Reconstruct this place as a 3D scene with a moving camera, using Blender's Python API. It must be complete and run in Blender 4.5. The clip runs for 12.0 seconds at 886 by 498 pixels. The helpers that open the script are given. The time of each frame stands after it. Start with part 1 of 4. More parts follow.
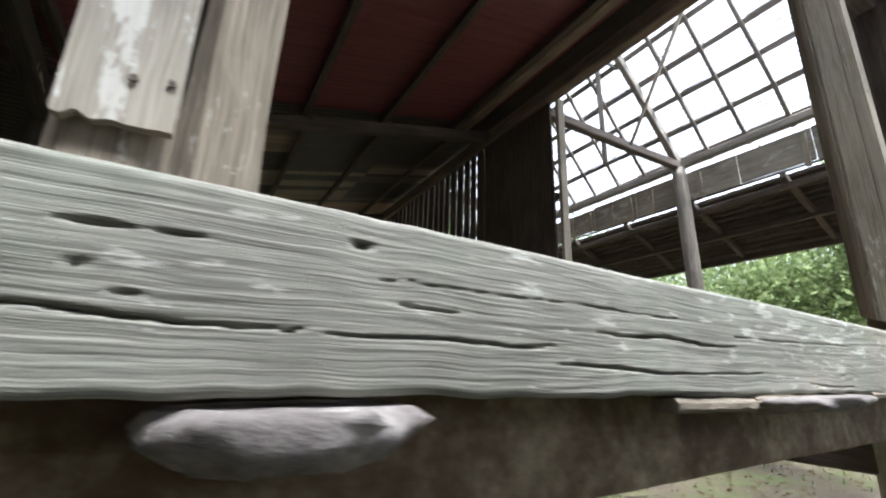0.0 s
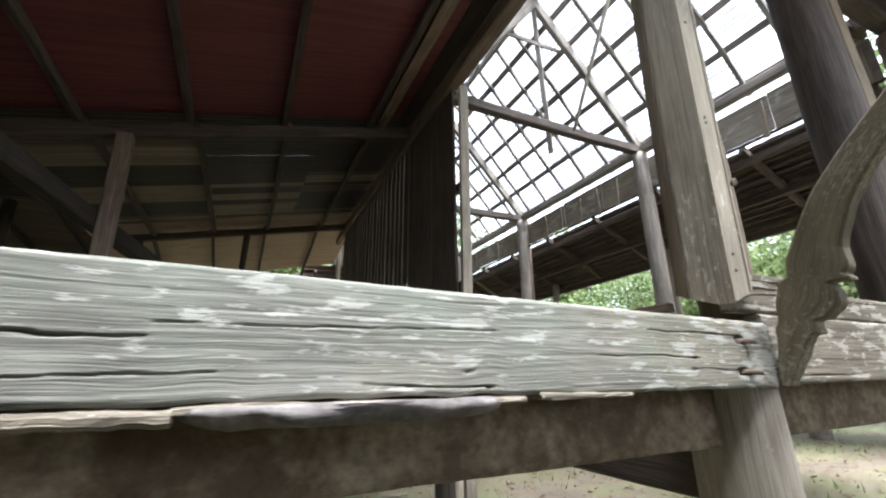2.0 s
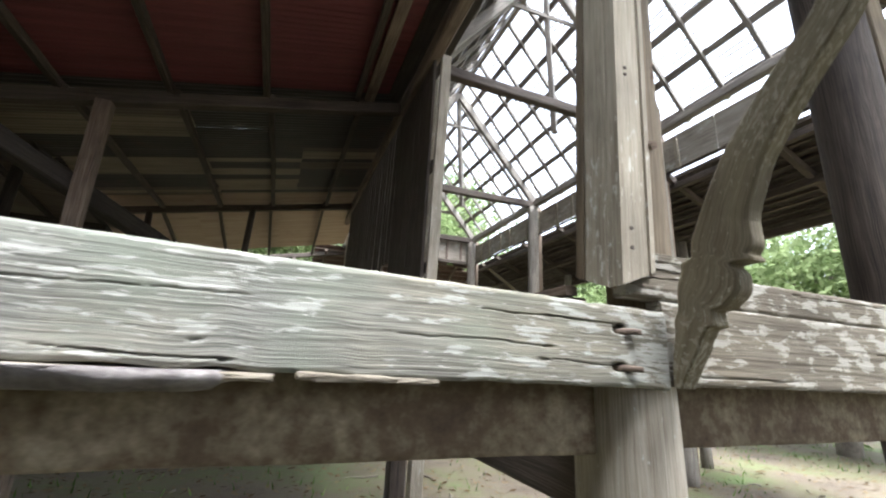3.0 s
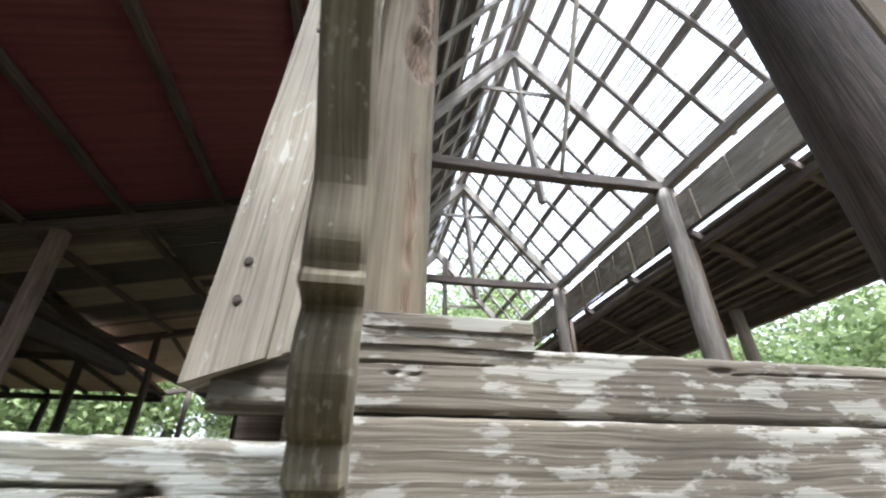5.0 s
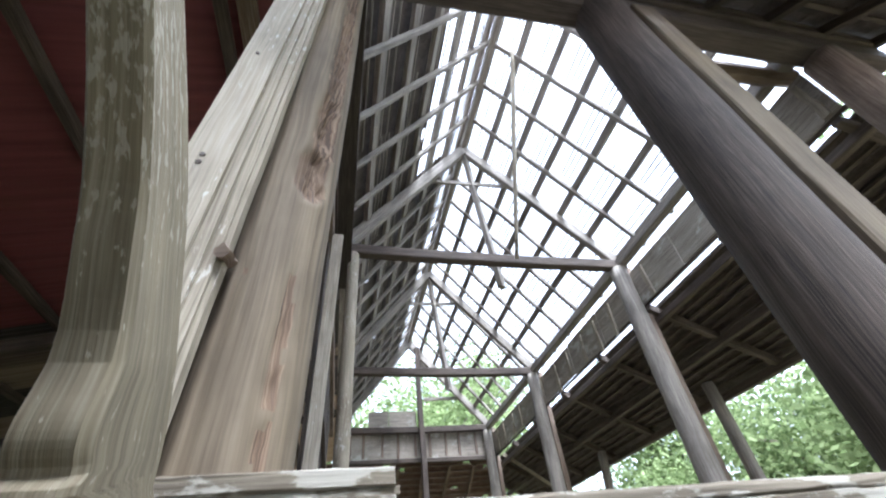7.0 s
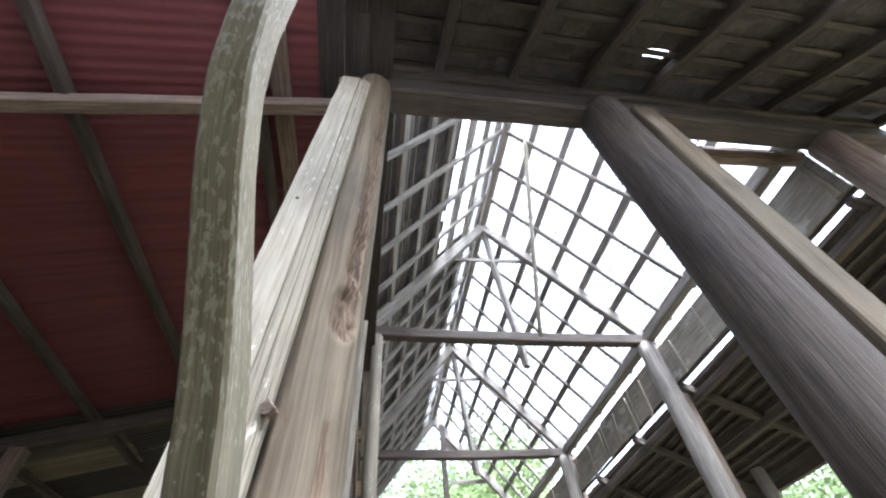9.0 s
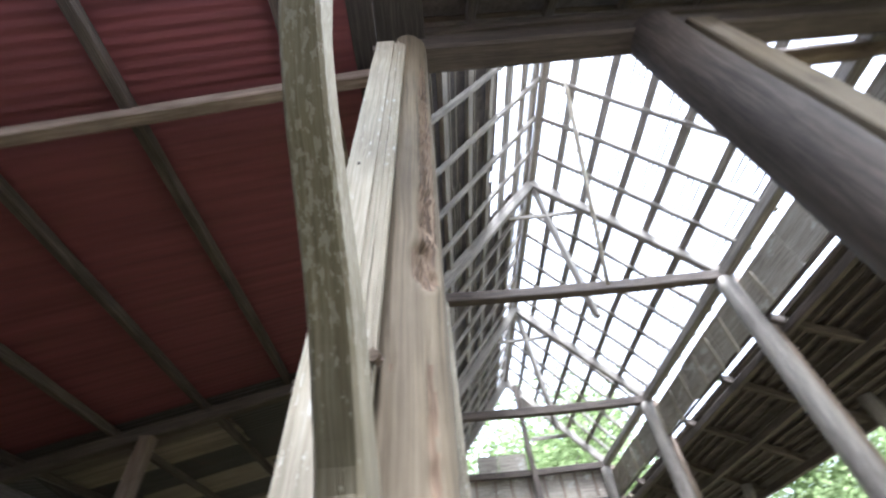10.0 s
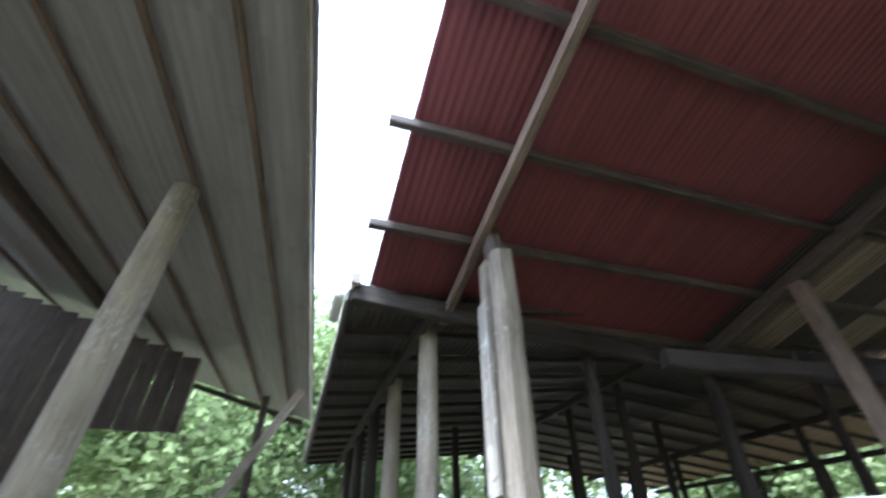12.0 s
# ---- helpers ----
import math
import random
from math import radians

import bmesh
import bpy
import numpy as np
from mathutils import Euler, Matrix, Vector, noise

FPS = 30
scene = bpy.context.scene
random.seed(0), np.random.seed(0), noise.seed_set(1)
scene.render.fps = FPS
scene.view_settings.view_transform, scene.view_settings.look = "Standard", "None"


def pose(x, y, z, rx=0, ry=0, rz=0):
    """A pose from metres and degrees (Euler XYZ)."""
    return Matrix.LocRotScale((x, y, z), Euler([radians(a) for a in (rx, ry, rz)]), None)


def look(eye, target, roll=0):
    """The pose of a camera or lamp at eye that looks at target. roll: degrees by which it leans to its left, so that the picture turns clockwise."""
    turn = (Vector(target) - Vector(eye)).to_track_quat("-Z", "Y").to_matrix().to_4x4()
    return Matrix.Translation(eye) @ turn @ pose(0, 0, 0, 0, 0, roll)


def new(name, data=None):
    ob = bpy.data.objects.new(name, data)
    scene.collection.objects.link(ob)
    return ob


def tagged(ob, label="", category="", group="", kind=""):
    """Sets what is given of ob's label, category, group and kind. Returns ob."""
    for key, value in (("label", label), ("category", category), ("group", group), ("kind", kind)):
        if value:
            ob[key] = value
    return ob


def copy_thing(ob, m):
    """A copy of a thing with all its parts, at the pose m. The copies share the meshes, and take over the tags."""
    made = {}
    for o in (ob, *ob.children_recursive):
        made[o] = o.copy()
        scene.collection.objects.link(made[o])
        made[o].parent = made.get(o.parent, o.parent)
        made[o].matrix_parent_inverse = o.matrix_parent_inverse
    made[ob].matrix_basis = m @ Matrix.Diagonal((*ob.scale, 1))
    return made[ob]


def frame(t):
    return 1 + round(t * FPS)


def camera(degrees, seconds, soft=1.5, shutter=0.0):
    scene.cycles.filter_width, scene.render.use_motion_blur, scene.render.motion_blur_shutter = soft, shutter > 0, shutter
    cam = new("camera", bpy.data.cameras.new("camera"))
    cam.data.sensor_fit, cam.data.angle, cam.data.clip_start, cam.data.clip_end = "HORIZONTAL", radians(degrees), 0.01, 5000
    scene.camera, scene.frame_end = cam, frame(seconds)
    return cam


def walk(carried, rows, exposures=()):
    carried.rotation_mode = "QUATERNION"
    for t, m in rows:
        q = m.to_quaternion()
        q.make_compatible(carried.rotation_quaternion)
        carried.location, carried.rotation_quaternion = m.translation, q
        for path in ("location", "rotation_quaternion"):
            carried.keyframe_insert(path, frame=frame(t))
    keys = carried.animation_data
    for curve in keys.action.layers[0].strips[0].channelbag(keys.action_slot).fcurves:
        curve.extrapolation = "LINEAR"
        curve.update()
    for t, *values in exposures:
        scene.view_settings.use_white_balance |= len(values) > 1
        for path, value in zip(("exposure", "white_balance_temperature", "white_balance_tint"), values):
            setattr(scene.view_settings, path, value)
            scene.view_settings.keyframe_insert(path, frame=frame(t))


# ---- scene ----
cam = camera(93.1, 12.0, soft=2.1, shutter=0.4)
PATH = [
    (0, (0.718, -0.645, 1.405), (1.676, 1.025, 1.948), 1.1),
    (0.5, (1.146, -0.836, 1.394), (2.023, 0.896, 1.875), 3.9),
    (1, (1.553, -0.923, 1.377), (2.4, 0.808, 1.913), 4.7),
    (1.5, (1.981, -0.955, 1.408), (2.883, 0.751, 1.934), 1.1),
    (2, (2.225, -1.01, 1.381), (3.048, 0.712, 1.977), -1.1),
    (2.5, (2.599, -1.096, 1.406), (3.269, 0.696, 1.991), 5.2),
    (3, (2.945, -1.073, 1.369), (3.623, 0.73, 1.906), 2.7),
    (3.5, (3.383, -0.939, 1.378), (3.935, 0.892, 1.963), 2.7),
    (3.7, (3.544, -0.896, 1.393), (4.161, 0.908, 1.997), 2.0),
    (5.3, (4.308, -0.679, 1.543), (4.566, 1.032, 2.546), -0.8),
    (5.5, (4.333, -0.673, 1.545), (4.565, 1.043, 2.547), -1.2),
    (6, (4.413, -0.668, 1.561), (4.746, 0.977, 2.649), -4.7),
    (6.5, (4.45, -0.701, 1.577), (4.851, 0.864, 2.757), -6.2),
    (7, (4.459, -0.754, 1.607), (4.872, 0.712, 2.903), -6.7),
    (9, (4.433, -0.987, 1.676), (4.724, 0.281, 3.195), -6.3),
    (9.5, (4.382, -0.95, 1.685), (4.572, 0.372, 3.173), -4.8),
    (10, (4.350, -0.905, 1.639), (4.409, 0.478, 3.083), -6.5),
    (10.5, (4.21, -0.857, 1.642), (3.892, 0.427, 3.141), -9.9),
    (11, (3.942, -0.854, 1.62), (3.236, 0.284, 3.106), -4.9),
    (11.5, (3.749, -0.887, 1.609), (2.521, -0.045, 2.945), -2.4),
    (12, (3.473, -1.004, 1.526), (1.942, -0.509, 2.713), -0.7),
]
walk(cam, [(t, look(eye, target, roll)) for t, eye, target, roll in PATH],
     [(0.0, 2.5, 5800, 10), (1.5, 2.55, 5780, 10), (3.5, 2.74, 5800, 10), (5.5, 2.55, 5550, 10), (7.0, 2.72, 5400, 11), (9.5, 3.1, 5400, 12), (11.0, 3.15, 5550, 10), (12.0, 3.42, 5100, 10)])

# ---- sky and sun ----
world = bpy.data.worlds.new("overcast_sky")
scene.world = world
world.use_nodes = True
wn, wl = world.node_tree.nodes, world.node_tree.links
wn.clear()
sky = wn.new("ShaderNodeTexSky")
sky.sky_type, sky.sun_disc = "NISHITA", False
sky.sun_elevation, sky.sun_rotation = radians(67), radians(164)
sky.air_density, sky.dust_density, sky.ozone_density = 1.0, 4.0, 0.6
grey = wn.new("ShaderNodeHueSaturation")
grey.inputs["Saturation"].default_value = 0.25
back = wn.new("ShaderNodeBackground")
back.inputs["Strength"].default_value = 0.15
wout = wn.new("ShaderNodeOutputWorld")
wl.new(sky.outputs["Color"], grey.inputs["Color"])
wl.new(grey.outputs["Color"], back.inputs["Color"])
wl.new(back.outputs["Background"], wout.inputs["Surface"])

sun = new("sun", bpy.data.lights.new("sun", "SUN"))
sun.data.energy, sun.data.angle, sun.data.color = 2.0, radians(25), (1.0, 0.97, 0.92)
sun.matrix_world = look((3.5, -12.0, 30.0), (0, 0, 0))


# ---- materials ----
def material(name):
    m = bpy.data.materials.new(name)
    m.use_nodes = True
    m.node_tree.nodes.clear()
    return m, m.node_tree.nodes, m.node_tree.links


def ramp(nodes, stops):
    r = nodes.new("ShaderNodeValToRGB")
    while len(r.color_ramp.elements) < len(stops):
        r.color_ramp.elements.new(0.5)
    for e, (p, c) in zip(r.color_ramp.elements, stops):
        e.position, e.color = p, (*c, 1)
    return r


def finish(nodes, links, colour, rough, height, bump=0.4, distance=0.01, metal=0.0):
    """A Principled surface from a colour socket, a roughness and a height socket."""
    b = nodes.new("ShaderNodeBsdfPrincipled")
    o = nodes.new("ShaderNodeOutputMaterial")
    links.new(colour, b.inputs["Base Color"])
    b.inputs["Roughness"].default_value = rough
    b.inputs["Metallic"].default_value = metal
    if height:
        n = nodes.new("ShaderNodeBump")
        n.inputs["Strength"].default_value, n.inputs["Distance"].default_value = bump, distance
        links.new(height, n.inputs["Height"])
        links.new(n.outputs["Normal"], b.inputs["Normal"])
    links.new(b.outputs["BSDF"], o.inputs["Surface"])
    return b


def noise_at(nodes, links, vec, scale, sx=1.0, sy=1.0, sz=1.0, detail=4.0, rough=0.55):
    mp = nodes.new("ShaderNodeMapping")
    mp.inputs["Scale"].default_value = (sx, sy, sz)
    links.new(vec, mp.inputs["Vector"])
    n = nodes.new("ShaderNodeTexNoise")
    n.inputs["Scale"].default_value, n.inputs["Detail"].default_value = scale, detail
    n.inputs["Roughness"].default_value = rough
    links.new(mp.outputs["Vector"], n.inputs["Vector"])
    return n.outputs["Fac"]


def mixed(nodes, links, fac, a, b, mode="MIX"):
    x = nodes.new("ShaderNodeMix")
    x.data_type, x.blend_type = "RGBA", mode
    for value, socket in ((fac, x.inputs[0]), (a, x.inputs[6]), (b, x.inputs[7])):
        if isinstance(value, (int, float)):
            socket.default_value = value
        elif isinstance(value, tuple):
            socket.default_value = (*value, 1)
        else:
            links.new(value, socket)
    return x.outputs[2]


def maths(nodes, links, op, a, b):
    x = nodes.new("ShaderNodeMath")
    x.operation = op
    for value, socket in ((a, x.inputs[0]), (b, x.inputs[1])):
        if isinstance(value, (int, float)):
            socket.default_value = value
        else:
            links.new(value, socket)
    return x.outputs[0]


def wood(name, dark, mid, light, lichen=0.0, patch=(0.52, 0.525, 0.48), moss=0.0, grain=1.0, bump=0.5, rough=0.85, grow=0.0, blend=0.28, flake=(15.0, 42.0), rings=0.07, bare=None):
    """Weathered timber: grain along u, wandering round knots, stains, and pale flakes of lichen or old paint."""
    m, n, l = material(name)
    tc = n.new("ShaderNodeTexCoord")
    uv, ob = tc.outputs["UV"], tc.outputs["Object"]
    wander = noise_at(n, l, uv, 1.0, 2.2, 7.0, 1.0, 2.0)
    sep = n.new("ShaderNodeSeparateXYZ")
    l.new(uv, sep.inputs[0])
    comb = n.new("ShaderNodeCombineXYZ")
    l.new(sep.outputs["X"], comb.inputs["X"])
    l.new(maths(n, l, "ADD", sep.outputs["Y"], maths(n, l, "MULTIPLY", wander, 0.035)), comb.inputs["Y"])
    fine = noise_at(n, l, comb.outputs[0], 1.0, 2.5 * grain, 150 * grain, 1.0, 4.0, 0.6)
    broad = noise_at(n, l, comb.outputs[0], 1.0, 0.9, 26 * grain, 1.0, 3.0)
    stain = noise_at(n, l, ob, 1.3, detail=5.0)
    mix = maths(n, l, "ADD", maths(n, l, "MULTIPLY", fine, 1 - blend), maths(n, l, "MULTIPLY", broad, blend))
    slow = noise_at(n, l, comb.outputs[0], 1.0, 0.55, 5.0, 1.0, 1.0)
    ring = maths(n, l, "SINE", maths(n, l, "MULTIPLY", slow, 150.0), 0.0)
    mix = maths(n, l, "ADD", mix, maths(n, l, "MULTIPLY", ring, 0.16 * rings))
    base = ramp(n, [(0.37, dark), (0.5, mid), (0.63, light)])
    l.new(mix, base.inputs[0])
    blotch = noise_at(n, l, uv, 1.0, 3.0, 11.0, 1.0, 5.0, 0.6)
    tone = ramp(n, [(0.34, (0.56, 0.54, 0.52)), (0.5, (0.92, 0.91, 0.9)), (0.68, (1.16, 1.14, 1.1))])
    l.new(maths(n, l, "ADD", maths(n, l, "MULTIPLY", stain, 0.55), maths(n, l, "MULTIPLY", blotch, 0.45)), tone.inputs[0])
    col = mixed(n, l, 1.0, base.outputs[0], tone.outputs[0], "MULTIPLY")
    height = mix
    if bare:
        spot = n.new("ShaderNodeSeparateXYZ")
        l.new(ob, spot.inputs[0])
        worn = maths(n, l, "ADD", maths(n, l, "MULTIPLY", maths(n, l, "SUBTRACT", spot.outputs["X"], bare), 0.45), maths(n, l, "MULTIPLY", maths(n, l, "SUBTRACT", stain, 0.5), 1.6))
        edge = ramp(n, [(0.0, (0, 0, 0)), (0.5, (0.75,) * 3)])
        l.new(worn, edge.inputs[0])
        col = mixed(n, l, edge.outputs[0], col, mixed(n, l, 1.0, col, (1.07, 0.98, 0.83), "MULTIPLY"))
    if moss:
        g = noise_at(n, l, ob, 2.2, detail=3.0)
        gr = ramp(n, [(0.5, (0, 0, 0)), (0.68, (moss,) * 3)])
        l.new(g, gr.inputs[0])
        col = mixed(n, l, gr.outputs[0], col, (0.2, 0.225, 0.17))
    if lichen:
        a = noise_at(n, l, uv, 1.0, flake[0], flake[1], 1.0, 6.0, 0.64)
        big = noise_at(n, l, ob, 1.7, detail=2.0)
        t = maths(n, l, "ADD", a, maths(n, l, "MULTIPLY", maths(n, l, "SUBTRACT", big, 0.5), 0.5))
        if grow:
            place = n.new("ShaderNodeSeparateXYZ")
            l.new(ob, place.inputs[0])
            t = maths(n, l, "ADD", t, maths(n, l, "MULTIPLY", maths(n, l, "SUBTRACT", place.outputs["X"], 2.2), grow))
        cut = ramp(n, [(0.64 - 0.16 * lichen, (0, 0, 0)), (0.68 - 0.16 * lichen, (1, 1, 1))])
        l.new(t, cut.inputs[0])
        col = mixed(n, l, maths(n, l, "MULTIPLY", cut.outputs[0], 0.8), col, patch)
        height = maths(n, l, "ADD", mix, maths(n, l, "MULTIPLY", cut.outputs[0], 0.12))
    finish(n, l, col, rough, height, bump, 0.006)
    return m


def sheet(name, a, b, rough=0.55, metal=0.0, rust=0.3):
    """Painted or bare corrugated iron with streaks along the ribs and blooms of rust."""
    m, n, l = material(name)
    tc = n.new("ShaderNodeTexCoord")
    uv, ob = tc.outputs["UV"], tc.outputs["Object"]
    s = noise_at(n, l, uv, 1.0, 0.7, 13.0, 1.0, 4.0)
    c = ramp(n, [(0.3, a), (0.7, b)])
    l.new(s, c.inputs[0])
    r = noise_at(n, l, ob, 3.0, detail=6.0, rough=0.65)
    rr = ramp(n, [(0.55, (0, 0, 0)), (0.75, (rust,) * 3)])
    l.new(r, rr.inputs[0])
    col = mixed(n, l, rr.outputs[0], c.outputs[0], (0.11, 0.05, 0.03))
    finish(n, l, col, rough, r, 0.15, 0.004, metal)
    return m


def earthy(name, stops, scale, rough=0.9, bump=0.6, distance=0.02, fine=30.0, vary=False):
    """Ground, clay, stone: a coarse and a fine noise through one ramp."""
    m, n, l = material(name)
    ob = n.new("ShaderNodeTexCoord").outputs["Object"]
    if vary:
        shift = n.new("ShaderNodeVectorMath")
        l.new(ob, shift.inputs[0])
        l.new(maths(n, l, "MULTIPLY", n.new("ShaderNodeObjectInfo").outputs["Random"], 40.0), shift.inputs[1])
        ob = shift.outputs[0]
    a = noise_at(n, l, ob, scale, detail=6.0, rough=0.6)
    f = noise_at(n, l, ob, fine, detail=4.0, rough=0.7)
    mix = maths(n, l, "ADD", maths(n, l, "MULTIPLY", a, 0.6), maths(n, l, "MULTIPLY", f, 0.4))
    c = ramp(n, stops)
    l.new(mix, c.inputs[0])
    finish(n, l, c.outputs[0], rough, mix, bump, distance)
    return m


def leafy(name, dark, light):
    m, n, l = material(name)
    rnd = n.new("ShaderNodeNewGeometry").outputs["Random Per Island"]
    c = ramp(n, [(0.0, dark), (1.0, light)])
    l.new(rnd, c.inputs[0])
    d, t = n.new("ShaderNodeBsdfDiffuse"), n.new("ShaderNodeBsdfTranslucent")
    mx, o = n.new("ShaderNodeMixShader"), n.new("ShaderNodeOutputMaterial")
    l.new(c.outputs[0], d.inputs["Color"])
    l.new(c.outputs[0], t.inputs["Color"])
    mx.inputs[0].default_value = 0.5
    l.new(d.outputs[0], mx.inputs[1])
    l.new(t.outputs[0], mx.inputs[2])
    l.new(mx.outputs[0], o.inputs["Surface"])
    return m


GREY_WOOD = wood("grey_weathered_wood", (0.105, 0.103, 0.087), (0.215, 0.213, 0.182), (0.31, 0.307, 0.265), lichen=0.22, patch=(0.43, 0.425, 0.375), moss=0.5, grain=1.35, bump=0.5, grow=0.06, flake=(8.0, 27.0), rings=0.16, bare=2.7)
PLANK_WOOD = wood("flaking_plank_wood", (0.088, 0.071, 0.048), (0.15, 0.126, 0.088), (0.205, 0.177, 0.132), lichen=0.85, patch=(0.335, 0.315, 0.265), bump=0.5, flake=(6.5, 21.0), rings=0.06)
COLUMN_WOOD = wood("brown_column_wood", (0.1, 0.075, 0.046), (0.155, 0.12, 0.077), (0.205, 0.163, 0.11), bump=0.5, grain=0.55, blend=0.45, rings=0.05)
PALE_WOOD = wood("pale_casing_wood", (0.21, 0.18, 0.13), (0.32, 0.28, 0.21), (0.4, 0.355, 0.28), lichen=0.12, patch=(0.5, 0.47, 0.41), bump=0.5)
FACING_WOOD = wood("flaking_facing_wood", (0.17, 0.15, 0.118), (0.27, 0.247, 0.205), (0.35, 0.325, 0.275), lichen=0.5, patch=(0.5, 0.49, 0.45), bump=0.6, flake=(5.0, 16.0))
BRACKET_WOOD = wood("olive_bracket_wood", (0.15, 0.122, 0.072), (0.2, 0.168, 0.105), (0.26, 0.225, 0.155), bump=0.4, blend=0.12, rings=0.0, lichen=0.5, patch=(0.33, 0.3, 0.23), flake=(34.0, 80.0))
DARK_WOOD = wood("dark_frame_wood", (0.035, 0.027, 0.021), (0.075, 0.057, 0.045), (0.13, 0.104, 0.083), bump=0.6)
BROWN_WOOD = wood("brown_frame_wood", (0.1, 0.07, 0.05), (0.19, 0.14, 0.105), (0.3, 0.24, 0.19), bump=0.6)
ROOF_WOOD = wood("grey_roof_wood", (0.13, 0.115, 0.095), (0.24, 0.215, 0.185), (0.36, 0.33, 0.29), bump=0.5)
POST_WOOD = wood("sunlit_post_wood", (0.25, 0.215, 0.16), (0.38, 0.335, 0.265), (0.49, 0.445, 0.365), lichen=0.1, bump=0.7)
RED_SHEET = sheet("red_painted_iron", (0.105, 0.025, 0.029), (0.175, 0.044, 0.048), rough=0.7, rust=0.3)
# Tan rusty sheet; its paleness also carries light from the roof gaps.
PALE_RUST = sheet("pale_rusty_iron", (0.16, 0.125, 0.09), (0.33, 0.265, 0.19), rust=0.35)
BROWN_SHEET = sheet("rusty_iron", (0.075, 0.053, 0.04), (0.17, 0.125, 0.095), rust=0.6)
TAN_SHEET = sheet("tan_board_sheet", (0.36, 0.24, 0.16), (0.5, 0.37, 0.27), rust=0.3)
GREY_SHEET = sheet("grey_roof_sheet", (0.27, 0.255, 0.26), (0.38, 0.365, 0.37), rust=0.3)
CLAY = earthy("clay_roof_tile", [(0.35, (0.085, 0.052, 0.04)), (0.5, (0.15, 0.09, 0.068)), (0.68, (0.24, 0.16, 0.12))], 3.0, vary=True)
# Clay tile darkened: shade on the roof undersides is put into the colour.
SHADED_CLAY = earthy("shaded_roof_tile", [(0.35, (0.045, 0.037, 0.033)), (0.5, (0.085, 0.07, 0.062)), (0.68, (0.15, 0.125, 0.108))], 3.0, vary=True)
FASCIA_WOOD = wood("stained_fascia_wood", (0.19, 0.16, 0.125), (0.32, 0.285, 0.235), (0.42, 0.385, 0.33), lichen=0.3, patch=(0.47, 0.44, 0.38), flake=(2.5, 4.0), bump=0.3)
ROT_WOOD = wood("rotten_red_wood", (0.05, 0.031, 0.019), (0.15, 0.098, 0.06), (0.27, 0.195, 0.13), bump=1.0, blend=0.2)
STREAKED = wood("streaked_grey_wood", (0.11, 0.091, 0.064), (0.215, 0.184, 0.137), (0.31, 0.272, 0.21), lichen=0.15, patch=(0.4, 0.38, 0.33), bump=0.9, blend=0.22)
# Near-black timber: the shade under the roofs is put into the colour.
SHADED_WOOD = wood("shaded_dark_wood", (0.018, 0.014, 0.012), (0.04, 0.032, 0.026), (0.075, 0.06, 0.05), bump=0.5)
# Rusty iron darkened so that its colour carries the shade under the roofs.
SHADED_SHEET = sheet("shaded_iron", (0.022, 0.018, 0.016), (0.052, 0.042, 0.037), rust=0.4)
LITTER = leafy("dead_leaves", (0.07, 0.045, 0.025), (0.26, 0.2, 0.12))
STONE = earthy("grey_stone", [(0.35, (0.09, 0.078, 0.072)), (0.5, (0.18, 0.16, 0.15)), (0.65, (0.32, 0.3, 0.28))], 9.0)
CONCRETE = earthy("mortar_stained_beam", [(0.36, (0.06, 0.036, 0.022)), (0.48, (0.12, 0.085, 0.05)), (0.55, (0.19, 0.15, 0.095)), (0.66, (0.34, 0.29, 0.2))], 2.6, bump=0.35, distance=0.012, fine=18.0)
GROUND = earthy("grassy_earth", [(0.36, (0.08, 0.06, 0.04)), (0.46, (0.15, 0.12, 0.085)), (0.53, (0.13, 0.12, 0.06)), (0.64, (0.13, 0.18, 0.06))], 0.9, distance=0.05, fine=45.0)
PIPE = earthy("white_pipe", [(0.3, (0.6, 0.6, 0.58)), (0.7, (0.78, 0.78, 0.76))], 5.0, rough=0.4, bump=0.05)
BARK = earthy("bark", [(0.35, (0.1, 0.08, 0.06)), (0.65, (0.24, 0.21, 0.17))], 5.0)
LEAF_A = leafy("leaves_bright", (0.11, 0.155, 0.055), (0.32, 0.39, 0.19))
LEAF_B = leafy("leaves_deep", (0.09, 0.13, 0.05), (0.27, 0.33, 0.155))
GRASS = leafy("grass_blades", (0.06, 0.11, 0.025), (0.2, 0.28, 0.09))


